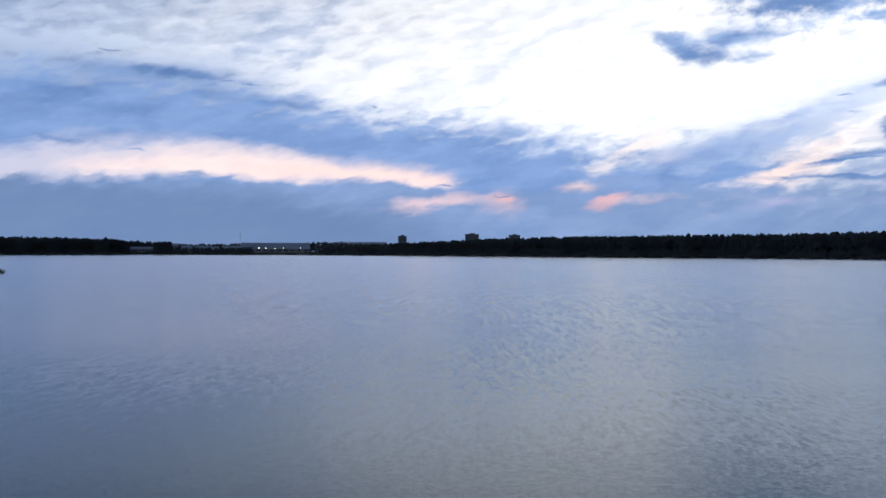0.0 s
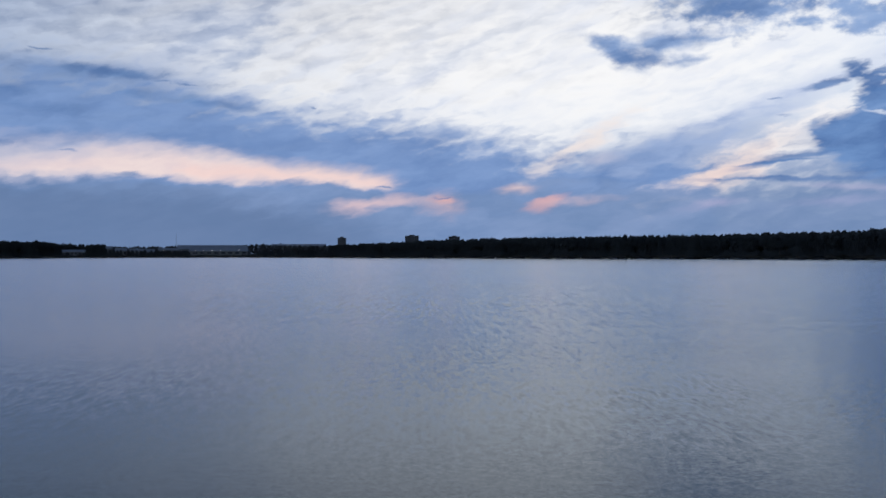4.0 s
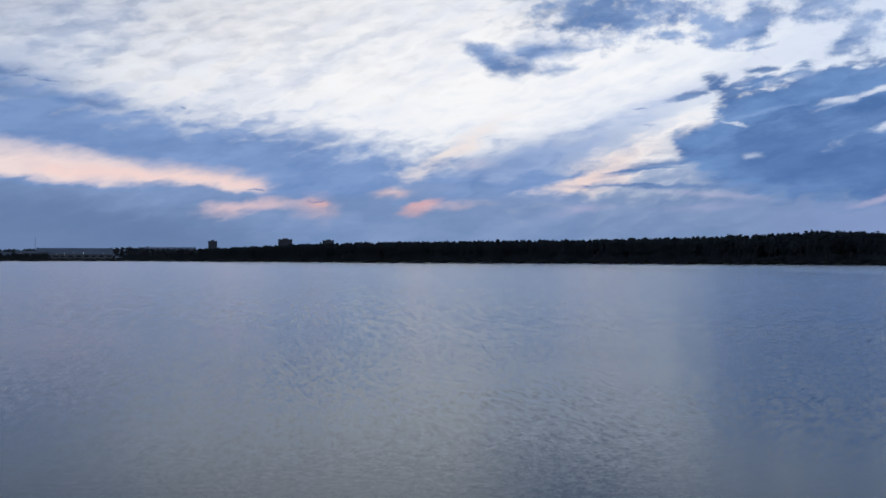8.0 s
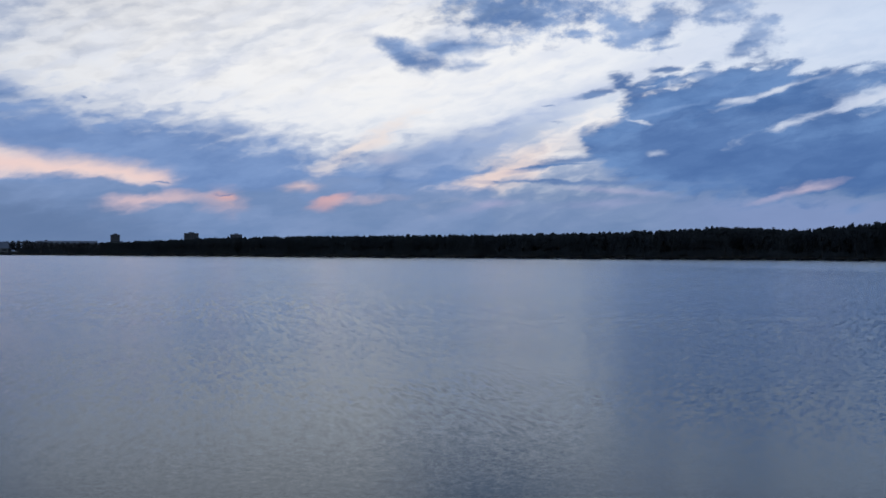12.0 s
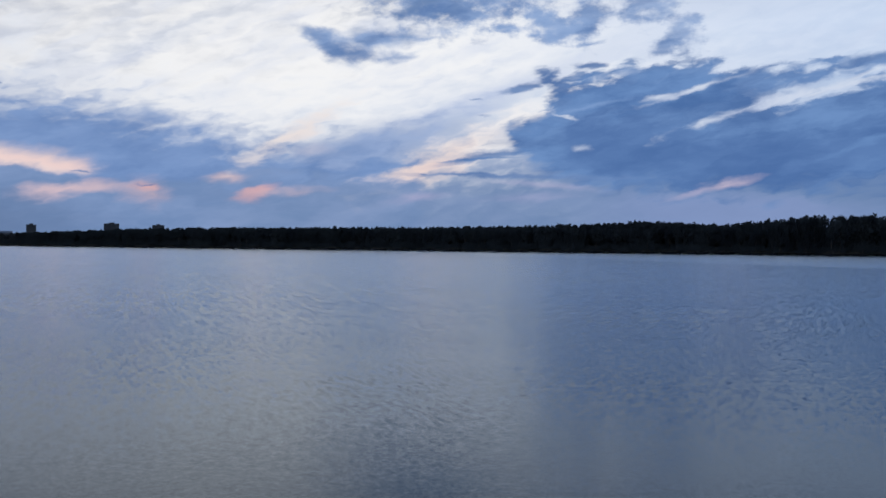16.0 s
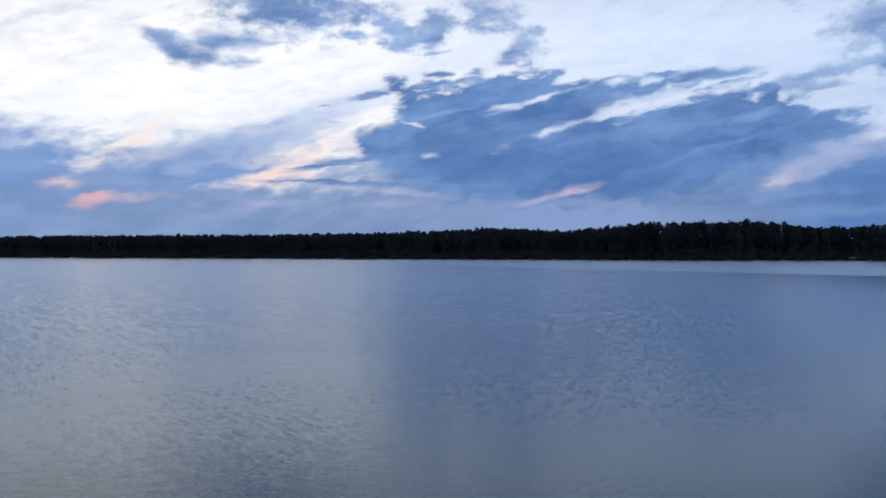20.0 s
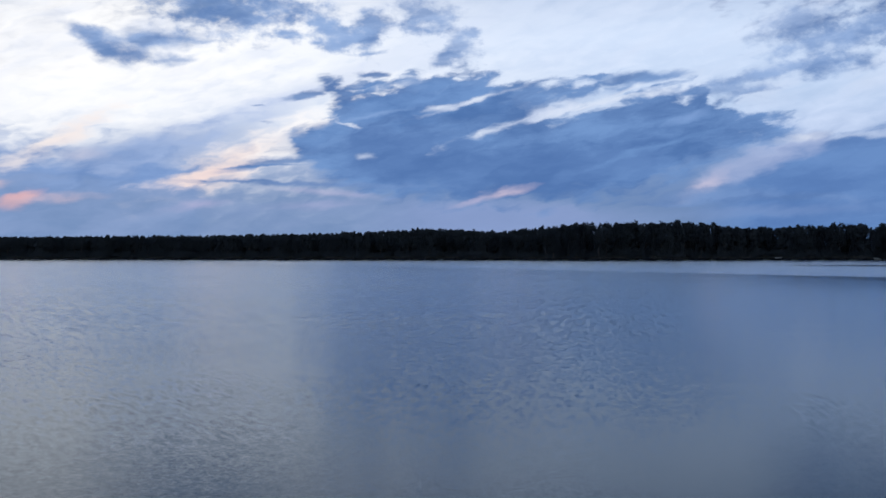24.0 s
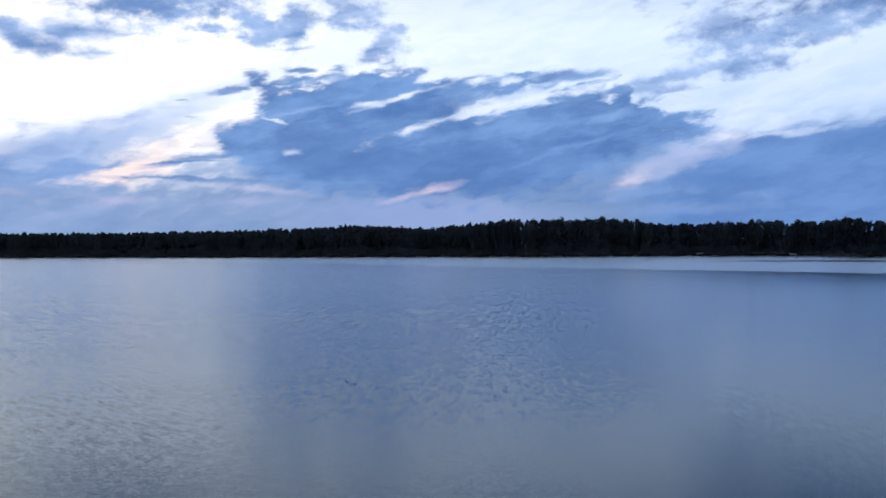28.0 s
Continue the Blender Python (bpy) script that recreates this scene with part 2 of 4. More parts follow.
# darker bars in its upper edge
cloud(-17.16, 10.25, 3.48, 0.38, -3, DEEP, 1.3, 1.6, 0.85)
cloud(-15.12, 10.23, 1.92, 0.22, -5, DEEP, 0.74, 0.7, 0.7)
cloud(-23.31, 9.01, 2.64, 0.24, -3, DEEP, 0.99, 0.8, 0.55)
cloud(-20.67, 8.24, 2.73, 0.22, -4, DEEP, 0.99, 0.8, 0.35)
cloud(-14.48, 9.20, 0.90, 0.16, -3, DEEP, 0.87, 0.7, 0.6)
cloud(-10.75, 8.94, 2.49, 0.26, -6, DEEP, 0.87, 0.8, 0.7)
cloud(-8.59, 8.60, 0.87, 0.16, -4, DEEP, 0.87, 0.6, 0.6)
cloud(-12.71, 9.88, 0.46, 0.05, -4, SLATE, 0.74, 0.25, 0.7)
cloud(-11.40, 9.80, 0.46, 0.05, -6, SLATE, 0.74, 0.25, 0.7)
# long cream streak and pink patches under the bank
band([(-31.6, 3.69, 5.07), (-25.0, 4.04, 5.64), (-22.1, 4.16, 6.26), (-19.2, 4.25, 6.32), (-16.4, 4.34, 6.58), (-14.5, 4.48, 6.51), (-11.9, 4.40, 6.08), (-8.9, 4.21, 5.71), (-6.9, 4.23, 5.40)], srgb(208, 203, 217), 0.72, 1.62, 0.4, 0.75, 1.0)
band([(-23.3, 4.53, 4.84), (-17.6, 4.57, 5.48), (-15.1, 4.57, 6.00), (-12.9, 4.48, 6.03), (-11.2, 4.24, 5.90), (-9.6, 4.16, 5.73), (-7.6, 4.19, 5.43), (-5.6, 4.27, 5.18), (-2.9, 4.18, 4.93), (-0.8, 3.88, 4.73), (0.7, 3.71, 4.53), (1.6, 3.98, 4.25)], CREAM, 0.63, 1.44, 0.25, 0.92, 2.5)
band([(-12.2, 4.62, 5.15), (-8.9, 4.47, 5.07), (-5.6, 4.44, 4.94), (-2.9, 4.32, 4.79), (-0.1, 3.99, 4.53), (1.1, 3.88, 4.26)], srgb(250, 214, 206), 0.54, 0.81, 0.15, 0.6, 1.0)
cloud(-1.67, 2.76, 1.16, 0.31, 4, PINK, 1.36, 1.0, 0.85)
cloud(0.55, 3.10, 1.70, 0.27, 5, PINK, 0.93, 0.65, 0.75)
cloud(3.71, 2.89, 0.75, 0.44, -10, srgb(226, 190, 190), 1.6, 1, 0.65)
cloud(3.71, 3.23, 0.54, 0.17, 0, ROSE, 0.99, 0.4, 0.6)
cloud(7.99, 3.78, 0.73, 0.20, 0, srgb(228, 196, 194), 1.49, 0.5, 0.75)
cloud(9.59, 2.86, 0.93, 0.30, 14, ROSE, 0.93, 0.5, 0.92)
cloud(10.15, 3.19, 0.86, 0.23, 10, ROSE, 0.93, 0.5, 0.85)
cloud(12.12, 3.13, 1.62, 0.20, 4, PINK, 0.93, 0.5, 0.8)
cloud(18.45, 2.59, 1.52, 0.23, 12, srgb(170, 172, 206), 1.12, 0.5, 0.5)
# leaning streaks
cloud(11.90, 6.46, 2.38, 0.34, 32, srgb(238, 226, 224), 1.3, 1.6, 0.9)
cloud(13.33, 5.63, 1.02, 0.24, 4, srgb(206, 204, 220), 0.99, 0.6, 0.7)
cloud(16.21, 6.00, 3.19, 0.55, 12, BLUE, 1.6, 1.4, 0.55)
cloud(17.47, 5.72, 4.86, 0.72, 17, BLUE, 1.6, 1.2, 0.7)
cloud(21.35, 7.36, 3.65, 0.33, 22, srgb(168, 186, 222), 1.7, 1.4, 0.6)
cloud(22.01, 5.59, 3.66, 0.66, 25, srgb(238, 222, 219), 1.2, 1.5, 0.92)
cloud(20.21, 4.63, 1.31, 0.43, 14, srgb(240, 214, 208), 1.5, 1.4, 0.8)
cloud(25.00, 6.54, 1.68, 0.60, 22, WHITE, 1.3, 1.6, 0.85)
cloud(26.34, 8.22, 3.05, 0.46, 20, WHITE, 1.5, 1.6, 0.6)
# mauve light close over the wood
band([(4.9, 0.28, 2.99), (10.5, 0.29, 3.07), (16.5, 0.30, 3.57), (23.0, 0.31, 3.50), (29.7, 0.31, 3.37), (36.5, 0.31, 3.30), (43.2, 0.31, 2.92), (46.5, 0.30, 2.45), (49.7, 0.30, 1.93)], HAZE, 0.54, 1.08, 0.5, 0.75, 7.0)
band([(28.0, 0.31, 2.62), (31.4, 0.31, 3.11), (36.5, 0.31, 3.03), (41.6, 0.31, 2.80), (44.9, 0.31, 2.37), (48.1, 0.30, 1.78)], LILAC, 0.54, 0.9, 0.4, 0.7, 7.0)
# the great dark cloud: body, upper arm, ragged western lobes
band([(24.5, 6.29, 6.63), (25.5, 5.71, 7.11), (26.7, 4.64, 7.66), (27.7, 4.04, 8.57), (28.4, 3.78, 9.35), (29.7, 3.54, 9.76), (31.8, 3.38, 9.60), (34.2, 3.27, 10.10), (36.5, 3.20, 10.08), (38.6, 3.19, 8.72), (40.6, 3.24, 8.09), (42.6, 3.33, 8.41), (44.9, 3.70, 9.06), (46.5, 4.33, 9.45), (49.3, 5.18, 9.46), (50.0, 5.39, 8.54), (51.5, 5.89, 8.15), (52.9, 6.35, 7.95), (53.9, 6.65, 7.43), (54.8, 6.86, 6.98)], DEEP, 1.44, 0.9, 1.1, 0.97, 0.6)
band([(27.7, 5.06, 7.41), (31.8, 3.72, 7.43), (36.5, 3.37, 6.41), (41.6, 3.50, 6.35), (44.9, 4.46, 6.61), (47.5, 5.23, 6.86)], DARK, 1.62, 1.44, 0.8, 0.55, 1.0)
band([(26.2, 9.94, 10.17), (27.2, 9.13, 10.19), (28.4, 8.25, 10.01), (30.4, 7.76, 9.99), (32.1, 7.77, 10.30), (34.2, 7.93, 10.79), (35.9, 7.92, 10.64), (37.6, 8.24, 10.13), (39.9, 8.54, 10.02), (41.9, 8.99, 10.10), (43.6, 9.43, 10.18), (45.2, 9.86, 10.31)], DEEP, 1.08, 0.76, 1.0, 0.95, 0.6)
cloud(45.85, 10.25, 2.24, 0.26, 3, DEEP, 0.62, 0.7, 0.9)
cloud(25.67, 9.30, 0.88, 0.23, 12, DEEP, 0.62, 0.8, 0.85)
cloud(29.73, 10.55, 0.82, 0.20, -4, DEEP, 0.56, 0.7, 0.9)
cloud(26.00, 6.88, 1.69, 0.47, 14, DEEP, 0.9, 1.6, 0.85)
cloud(24.00, 5.35, 2.68, 0.20, 10, DEEP, 0.68, 0.6, 0.85)
cloud(23.00, 5.07, 2.00, 0.08, 3, DEEP, 0.68, 0.4, 0.9)
cloud(26.34, 4.10, 5.77, 0.13, -1, SLATE, 0.81, 0.5, 0.8)
cloud(22.34, 4.16, 2.66, 0.08, 1, SLATE, 0.74, 0.4, 0.75)
cloud(27.02, 3.57, 2.37, 0.17, -4, srgb(172, 174, 206), 1.05, 0.6, 0.6)
# pale slits in it
cloud(38.40, 7.83, 2.52, 0.17, 17, PALE, 1.18, 1.5, 0.9)
cloud(41.92, 8.66, 2.31, 0.11, 17, PALE, 1.36, 2.0, 0.75)
cloud(44.23, 8.99, 1.95, 0.10, 10, PALE, 1.36, 2.5, 0.65)
cloud(47.14, 9.36, 1.90, 0.10, 6, PALE, 1.49, 2.0, 0.45)
cloud(35.52, 9.03, 1.70, 0.11, 17, PALE, 1.24, 1.5, 0.75)
cloud(37.56, 9.57, 2.02, 0.10, 14, PALE, 1.49, 2.0, 0.5)
cloud(33.54, 8.64, 0.55, 0.13, 10, PALE, 0.81, 0.6, 0.85)
cloud(29.15, 5.81, 0.37, 0.13, -6, PALE, 1.36, 0.7, 0.6)
cloud(28.37, 7.68, 0.54, 0.08, -15, PALE, 0.93, 0.7, 0.7)
cloud(29.73, 8.16, 1.70, 0.10, 10, srgb(140, 168, 214), 1.05, 0.8, 0.5)
cloud(46.17, 6.08, 2.86, 0.13, 16, srgb(112, 148, 200), 1.12, 0.7, 0.6)
cloud(48.41, 7.96, 0.94, 0.19, 20, srgb(130, 160, 210), 1.12, 0.8, 0.6)
# small ragged dark clouds above the glow
cloud(13.67, 12.30, 1.36, 0.36, -10, TUFT, 0.8, 0.7, 0.9, "tuft")
cloud(14.35, 11.59, 1.29, 0.56, -28, TUFT, 0.8, 0.7, 0.95, "tuft")
cloud(16.73, 12.16, 2.56, 0.49, 4, TUFT, 0.8, 0.7, 0.96, "tuft")
cloud(15.71, 11.27, 1.36, 0.36, -4, TUFT, 0.8, 0.7, 0.9, "tuft")
cloud(17.76, 11.07, 1.16, 0.23, 6, TUFT, 0.8, 0.7, 0.75, "tuft")
cloud(19.12, 12.24, 1.36, 0.13, 0, TUFT, 0.8, 0.7, 0.8, "tuft")
cloud(21.34, 14.01, 3.15, 1.19, -6, TUFT, 0.8, 1.5, 0.97, "tuft")
cloud(19.71, 14.24, 1.96, 0.75, 0, TUFT, 0.8, 1.5, 0.9, "tuft")
cloud(24.32, 14.39, 2.01, 0.38, 4, TUFT, 0.8, 1.5, 0.85, "tuft")
cloud(24.59, 12.89, 1.48, 0.26, -3, TUFT, 0.8, 1.5, 0.95, "tuft")
cloud(26.74, 13.69, 1.15, 0.58, -20, TUFT, 0.8, 1.5, 0.95, "tuft")
cloud(29.39, 13.48, 1.23, 0.58, 10, TUFT, 0.8, 1.5, 0.95, "tuft")
cloud(27.69, 12.81, 1.63, 0.65, -16, TUFT, 0.8, 1.5, 0.9, "tuft")
cloud(28.54, 12.50, 1.29, 0.32, 4, TUFT, 0.8, 1.5, 0.95, "tuft")
cloud(27.18, 12.28, 1.02, 0.29, -12, TUFT, 0.8, 1.5, 0.85, "tuft")
cloud(29.56, 11.83, 1.09, 0.13, 6, TUFT, 0.8, 1.5, 0.85, "tuft")
cloud(33.14, 14.02, 1.50, 0.83, 12, TUFT, 0.8, 1.5, 0.85, "tuft")
cloud(32.11, 13.31, 0.89, 0.39, -10, TUFT, 0.8, 1.5, 0.8, "tuft")
cloud(35.01, 12.32, 0.75, 0.97, 20, TUFT, 0.8, 1.5, 0.8, "tuft")
cloud(34.33, 11.64, 1.02, 0.29, 20, TUFT, 0.8, 1.5, 0.85, "tuft")
cloud(35.52, 13.03, 0.54, 0.32, 0, TUFT, 0.8, 1.5, 0.7, "tuft")
cloud(31.94, 10.10, 1.36, 0.13, 8, TUFT, 0.8, 1.5, 0.7, "tuft")
# clouds towards the right end, which go on upwards and show again in the water
cloud(54.54, 12.53, 1.87, 1.12, 5, TUFT, 0.85, 1.3, 0.8, "tuft")
cloud(56.25, 11.71, 2.13, 0.81, 6, TUFT, 0.85, 1.3, 0.75, "tuft")
cloud(59.58, 12.69, 3.18, 0.78, 13, TUFT, 0.85, 1.3, 0.9, "tuft")
cloud(63.04, 13.17, 3.28, 0.88, 14, TUFT, 0.85, 1.3, 0.92, "tuft")
cloud(60.46, 11.80, 2.58, 0.36, 10, TUFT, 0.85, 1.3, 0.6, "tuft")
cloud(56.71, 10.34, 1.70, 0.44, 9, TUFT, 0.85, 1.3, 0.95, "tuft")
cloud(54.23, 10.35, 1.93, 0.35, 5, TUFT, 0.85, 1.3, 0.85, "tuft")
cloud(51.84, 9.88, 2.11, 0.26, 8, TUFT, 0.85, 1.3, 0.85, "tuft")
cloud(50.54, 9.35, 1.94, 0.29, 2, TUFT, 0.85, 1.3, 0.7, "tuft")
cloud(52.16, 9.16, 0.96, 0.16, 8, TUFT, 0.85, 1.3, 0.7, "tuft")
cloud(64.5, 17.4, 11.0, 3.2, 6, srgb(68, 99, 152), 0.5, 0.8, 0.97)
cloud(63.5, 22.5, 12.5, 4.2, 0, srgb(68, 99, 152), 0.5, 0.8, 0.97)
band([(47.6, 0.04, 3.74), (51.8, 0.04, 4.67), (54.1, 0.04, 5.86), (56.3, 0.04, 6.43), (59.0, 0.04, 6.67), (61.3, 0.04, 6.87), (63.3, 0.04, 7.05), (71.8, 0.04, 6.82), (85.5, 0.03, 5.57)], RIGHT, 0.54, 1.08, 0.5, 0.93, 5.0)
band([(48.2, 3.33, 3.46), (49.2, 3.72, 4.45), (50.9, 4.09, 5.35), (52.8, 4.65, 6.09), (54.7, 5.65, 6.55), (56.3, 6.11, 6.56)], srgb(166, 177, 212), 1.08, 0.9, 0.4, 0.6, 1.0)
cloud(49.30, 3.98, 0.98, 0.30, 24, srgb(198, 190, 211), 1.49, 1.0, 0.7)
cloud(54.85, 6.55, 0.81, 0.13, 10, srgb(216, 220, 233), 1.49, 0.7, 0.65)
cloud(57.78, 6.44, 2.38, 0.13, 3, srgb(186, 200, 228), 1.05, 0.7, 0.6)
band([(44.9, 2.75, 2.95), (47.6, 2.80, 3.40), (49.9, 2.94, 3.64), (52.2, 3.02, 3.51), (55.3, 2.97, 3.36), (58.4, 2.73, 3.11)], SLATE, 0.45, 0.72, 0.4, 0.7, 1.0)
cloud(52.16, 2.29, 4.40, 0.26, 2, srgb(122, 146, 192), 1.12, 0.6, 0.5)
# pink streaks low over the wood
cloud(37.66, 3.64, 0.95, 0.17, 11, srgb(206, 190, 208), 1.36, 0.7, 0.75)
cloud(35.69, 3.14, 1.02, 0.14, 14, srgb(186, 180, 208), 1.05, 0.6, 0.6)
cloud(19.72, 2.80, 1.11, 0.20, 8, srgb(174, 172, 206), 1.12, 0.6, 0.55)
cloud(26.34, 2.85, 2.03, 0.20, 3, srgb(160, 166, 204), 1.12, 0.6, 0.5)
# tiny dark shreds
cloud(-22.14, 6.29, 0.94, 0.14, -8, SLATE, 0.81, 0.4, 0.75)
cloud(-17.87, 5.79, 0.56, 0.06, -3, SLATE, 0.74, 0.25, 0.7)
cloud(-19.32, 11.34, 0.67, 0.06, -8, SLATE, 0.74, 0.25, 0.7)
cloud(-14.60, 4.55, 0.51, 0.13, 8, HAZE, 0.93, 0.4, 0.7)
cloud(0.20, 3.92, 0.48, 0.05, -4, SLATE, 0.74, 0.2, 0.8)
cloud(3.74, 3.33, 0.47, 0.05, 0, SLATE, 0.74, 0.2, 0.7)
cloud(-4.26, 8.69, 0.18, 0.06, -10, SLATE, 0.74, 0.2, 0.7)
cloud(19.88, 4.22, 0.39, 0.07, 0, SLATE, 0.74, 0.25, 0.85)
cloud(23.16, 8.69, 0.27, 0.05, -6, SLATE, 0.74, 0.2, 0.7)
cloud(23.33, 7.73, 0.33, 0.05, 4, SLATE, 0.87, 0.2, 0.5)
cloud(40.34, 2.49, 0.44, 0.20, 0, SLATE, 0.93, 0.3, 0.7)
# high cloud added out of view, to brighten and darken the water's reflections
cloud(2.5, 20.0, 9.0, 5.0, 0, (1.0, 0.98, 0.98, 1), 0.5, 0.6, 0.9)
cloud(18.5, 21.0, 5.0, 6.0, 0, srgb(112, 137, 178), 0.6, 0.6, 0.85)
cloud(36.0, 20.5, 10.0, 5.0, 0, srgb(176, 194, 226), 0.6, 0.6, 0.5)
cloud(-40, 20, 31, 7.0, -3, srgb(80, 106, 148), 1.2, 0.6, 0.95)
close_layer()
state["sky"] = blend(wt, 1.0, state["sky"], ramp(wt, curl, [(0.3, (0.965, 0.98, 0.985, 1)), (0.7, (1.0, 1.015, 1.015, 1))]), "MULTIPLY")

back = wn("ShaderNodeBackground")
back.inputs["Strength"].default_value = 1.0
wt.links.new(state["sky"], back.inputs["Color"])
out = wn("ShaderNodeOutputWorld")
wt.links.new(back.outputs[0], out.inputs["Surface"])

sun_data = bpy.data.lights.new("sun", "SUN")
sun_data.energy, sun_data.angle, sun_data.color = 0.02, radians(70), (1.0, 0.9, 0.8)
sun = new("sun", sun_data)
sun.matrix_world = look((0, 0, 0), (-math.sin(radians(SUN_AZ)), -math.cos(radians(SUN_AZ)), -0.2))


# ---- materials ----
def material(name, rough=0.8, metal=0.0):
    mat = bpy.data.materials.new(name)
    mat.use_nodes = True
    bsdf = mat.node_tree.nodes["Principled BSDF"]
    bsdf.inputs["Roughness"].default_value = rough
    bsdf.inputs["Metallic"].default_value = metal
    return mat, mat.node_tree, bsdf


def mottled(name, dark, light, scale, rough=0.85, bump=0.0, per_object=0.0, gloss=0.5, soften=0.0):
    """A surface that varies between two colours at two sizes of patch; soften evens out how a mass of leaves takes the light."""
    mat, tree, bsdf = material(name, rough)
    bsdf.inputs["Specular IOR Level"].default_value = gloss
    geo = tree.nodes.new("ShaderNodeNewGeometry")
    a = noise_node(tree, geo.outputs["Position"], scale, 5.0).outputs[0]
    b = noise_node(tree, geo.outputs["Position"], scale * 0.13, 2.0).outputs[0]
    mix = math_node(tree, "MULTIPLY_ADD", b, 0.6, math_node(tree, "MULTIPLY", a, 0.5))
    if per_object:
        info = tree.nodes.new("ShaderNodeObjectInfo")
        mix = math_node(tree, "ADD", mix, math_node(tree, "MULTIPLY_ADD", info.outputs["Random"], per_object, -0.5 * per_object))
    colour = blend(tree, ramp_range(tree, mix, 0.3, 0.8), dark, light)
    tree.links.new(colour, bsdf.inputs["Base Color"])
    if bump:
        node = tree.nodes.new("ShaderNodeBump")
        node.inputs["Strength"].default_value = bump
        tree.links.new(a, node.inputs["Height"])
        tree.links.new(node.outputs[0], bsdf.inputs["Normal"])
    if soften:
        lean = vec_node(tree, "MULTIPLY", geo.outputs["Normal"], (1.0 - soften,) * 3)
        lean = vec_node(tree, "NORMALIZE", vec_node(tree, "ADD", lean, (-0.3 * soften, -0.6 * soften, 0.75 * soften)))
        tree.links.new(lean, bsdf.inputs["Normal"])
    return mat


LEAF = mottled("broad_leaves", (0.056, 0.064, 0.072, 1), (0.076, 0.086, 0.090, 1), 0.5, 0.8, per_object=0.2, gloss=0.05, soften=0.8)
NEEDLE = mottled("needles", (0.050, 0.058, 0.066, 1), (0.066, 0.075, 0.080, 1), 0.5, 0.8, per_object=0.2, gloss=0.05, soften=0.8)
BARK = mottled("bark", (0.07, 0.055, 0.045, 1), (0.16, 0.13, 0.11, 1), 3.0, 0.9, 0.3)
# paler leaf colour for the far rows, with distance haze painted in
HAZED_LEAF = mottled("hazed_leaves", (0.075, 0.080, 0.088, 1), (0.105, 0.112, 0.118, 1), 0.3, 0.8, gloss=0.1)
# near-black mud: shade and reflection under the reeds are put into its colour
SHADED_MUD = mottled("shaded_mud", (0.010, 0.010, 0.011, 1), (0.022, 0.021, 0.02, 1), 0.8, 0.7, 0.3, gloss=0.2)
REED = mottled("reeds", (0.05, 0.048, 0.04, 1), (0.10, 0.09, 0.07, 1), 0.6, 0.8)
GRASS = mottled("grass_ground", (0.03, 0.036, 0.018, 1), (0.07, 0.068, 0.038, 1), 0.4, 0.95, 0.3)
PLASTER = mottled("grey_cladding", (0.14, 0.15, 0.17, 1), (0.22, 0.23, 0.25, 1), 0.5, 0.9)
PANEL = mottled("concrete_panels", (0.10, 0.11, 0.135, 1), (0.16, 0.17, 0.20, 1), 0.3, 0.9)
# bluish lift in the roof colour stands in for haze over the town
HAZED_SHEET = mottled("hazed_roof_sheet", (0.13, 0.15, 0.19, 1), (0.19, 0.21, 0.25, 1), 0.3, 0.7, gloss=0.25)
STEEL = mottled("galvanised_steel", (0.25, 0.26, 0.28, 1), (0.4, 0.41, 0.43, 1), 2.0, 0.5)
SAND = mottled("pale_sand", (0.20, 0.18, 0.15, 1), (0.36, 0.33, 0.28, 1), 1.0, 0.95)
BOAT = mottled("faded_paint", (0.35, 0.35, 0.34, 1), (0.5, 0.5, 0.48, 1), 2.0, 0.6)
WINDOW, _t, _b = material("window_glass", 0.08)
_b.inputs["Base Color"].default_value = (0.02, 0.025, 0.03, 1)
GLOW, _t, _b = material("lamp_glass", 0.4)
_b.inputs["Base Color"].default_value = (0.8, 0.78, 0.7, 1)
_b.inputs["Emission Color"].default_value = (1.0, 0.9, 0.75, 1)
_b.inputs["Emission Strength"].default_value = 6.0

WATER = bpy.data.materials.new("lake_water")
WATER.use_nodes = True
tree = WATER.node_tree
tree.nodes.remove(tree.nodes["Principled BSDF"])
geo = tree.nodes.new("ShaderNodeNewGeometry")
pos = geo.outputs["Position"]


def slope(vector, scale, detail, amount, rough=0.6):
    c = noise_node(tree, vector, scale, detail, rough).outputs["Color"]
    return vec_node(tree, "MULTIPLY", vec_node(tree, "SUBTRACT", c, (0.5, 0.5, 0.5)), (amount, amount, 0.0))


gust = noise_node(tree, mapped(tree, pos, turn=25, scale=(1, 1.6, 1), kind="POINT"), 0.02, 3.0, 0.5).outputs[0]
away_m = vec_node(tree, "LENGTH", pos)
place = tree.nodes.new("ShaderNodeSeparateXYZ")
wander = vec_node(tree, "ADD", pos, vec_node(tree, "ADD", slope(pos, 0.02, 4.0, 16.0), slope(pos, 0.15, 3.0, 3.0)))
tree.links.new(wander, place.inputs[0])
lee = ramp_range(tree, math_node(tree, "DIVIDE", place.outputs[0], math_node(tree, "MAXIMUM", place.outputs[1], 1.0)), 0.55, 1.3)
inner = ramp_range(tree, math_node(tree, "DIVIDE", place.outputs[0], math_node(tree, "MAXIMUM", place.outputs[1], 1.0)), 0.85, 1.8)
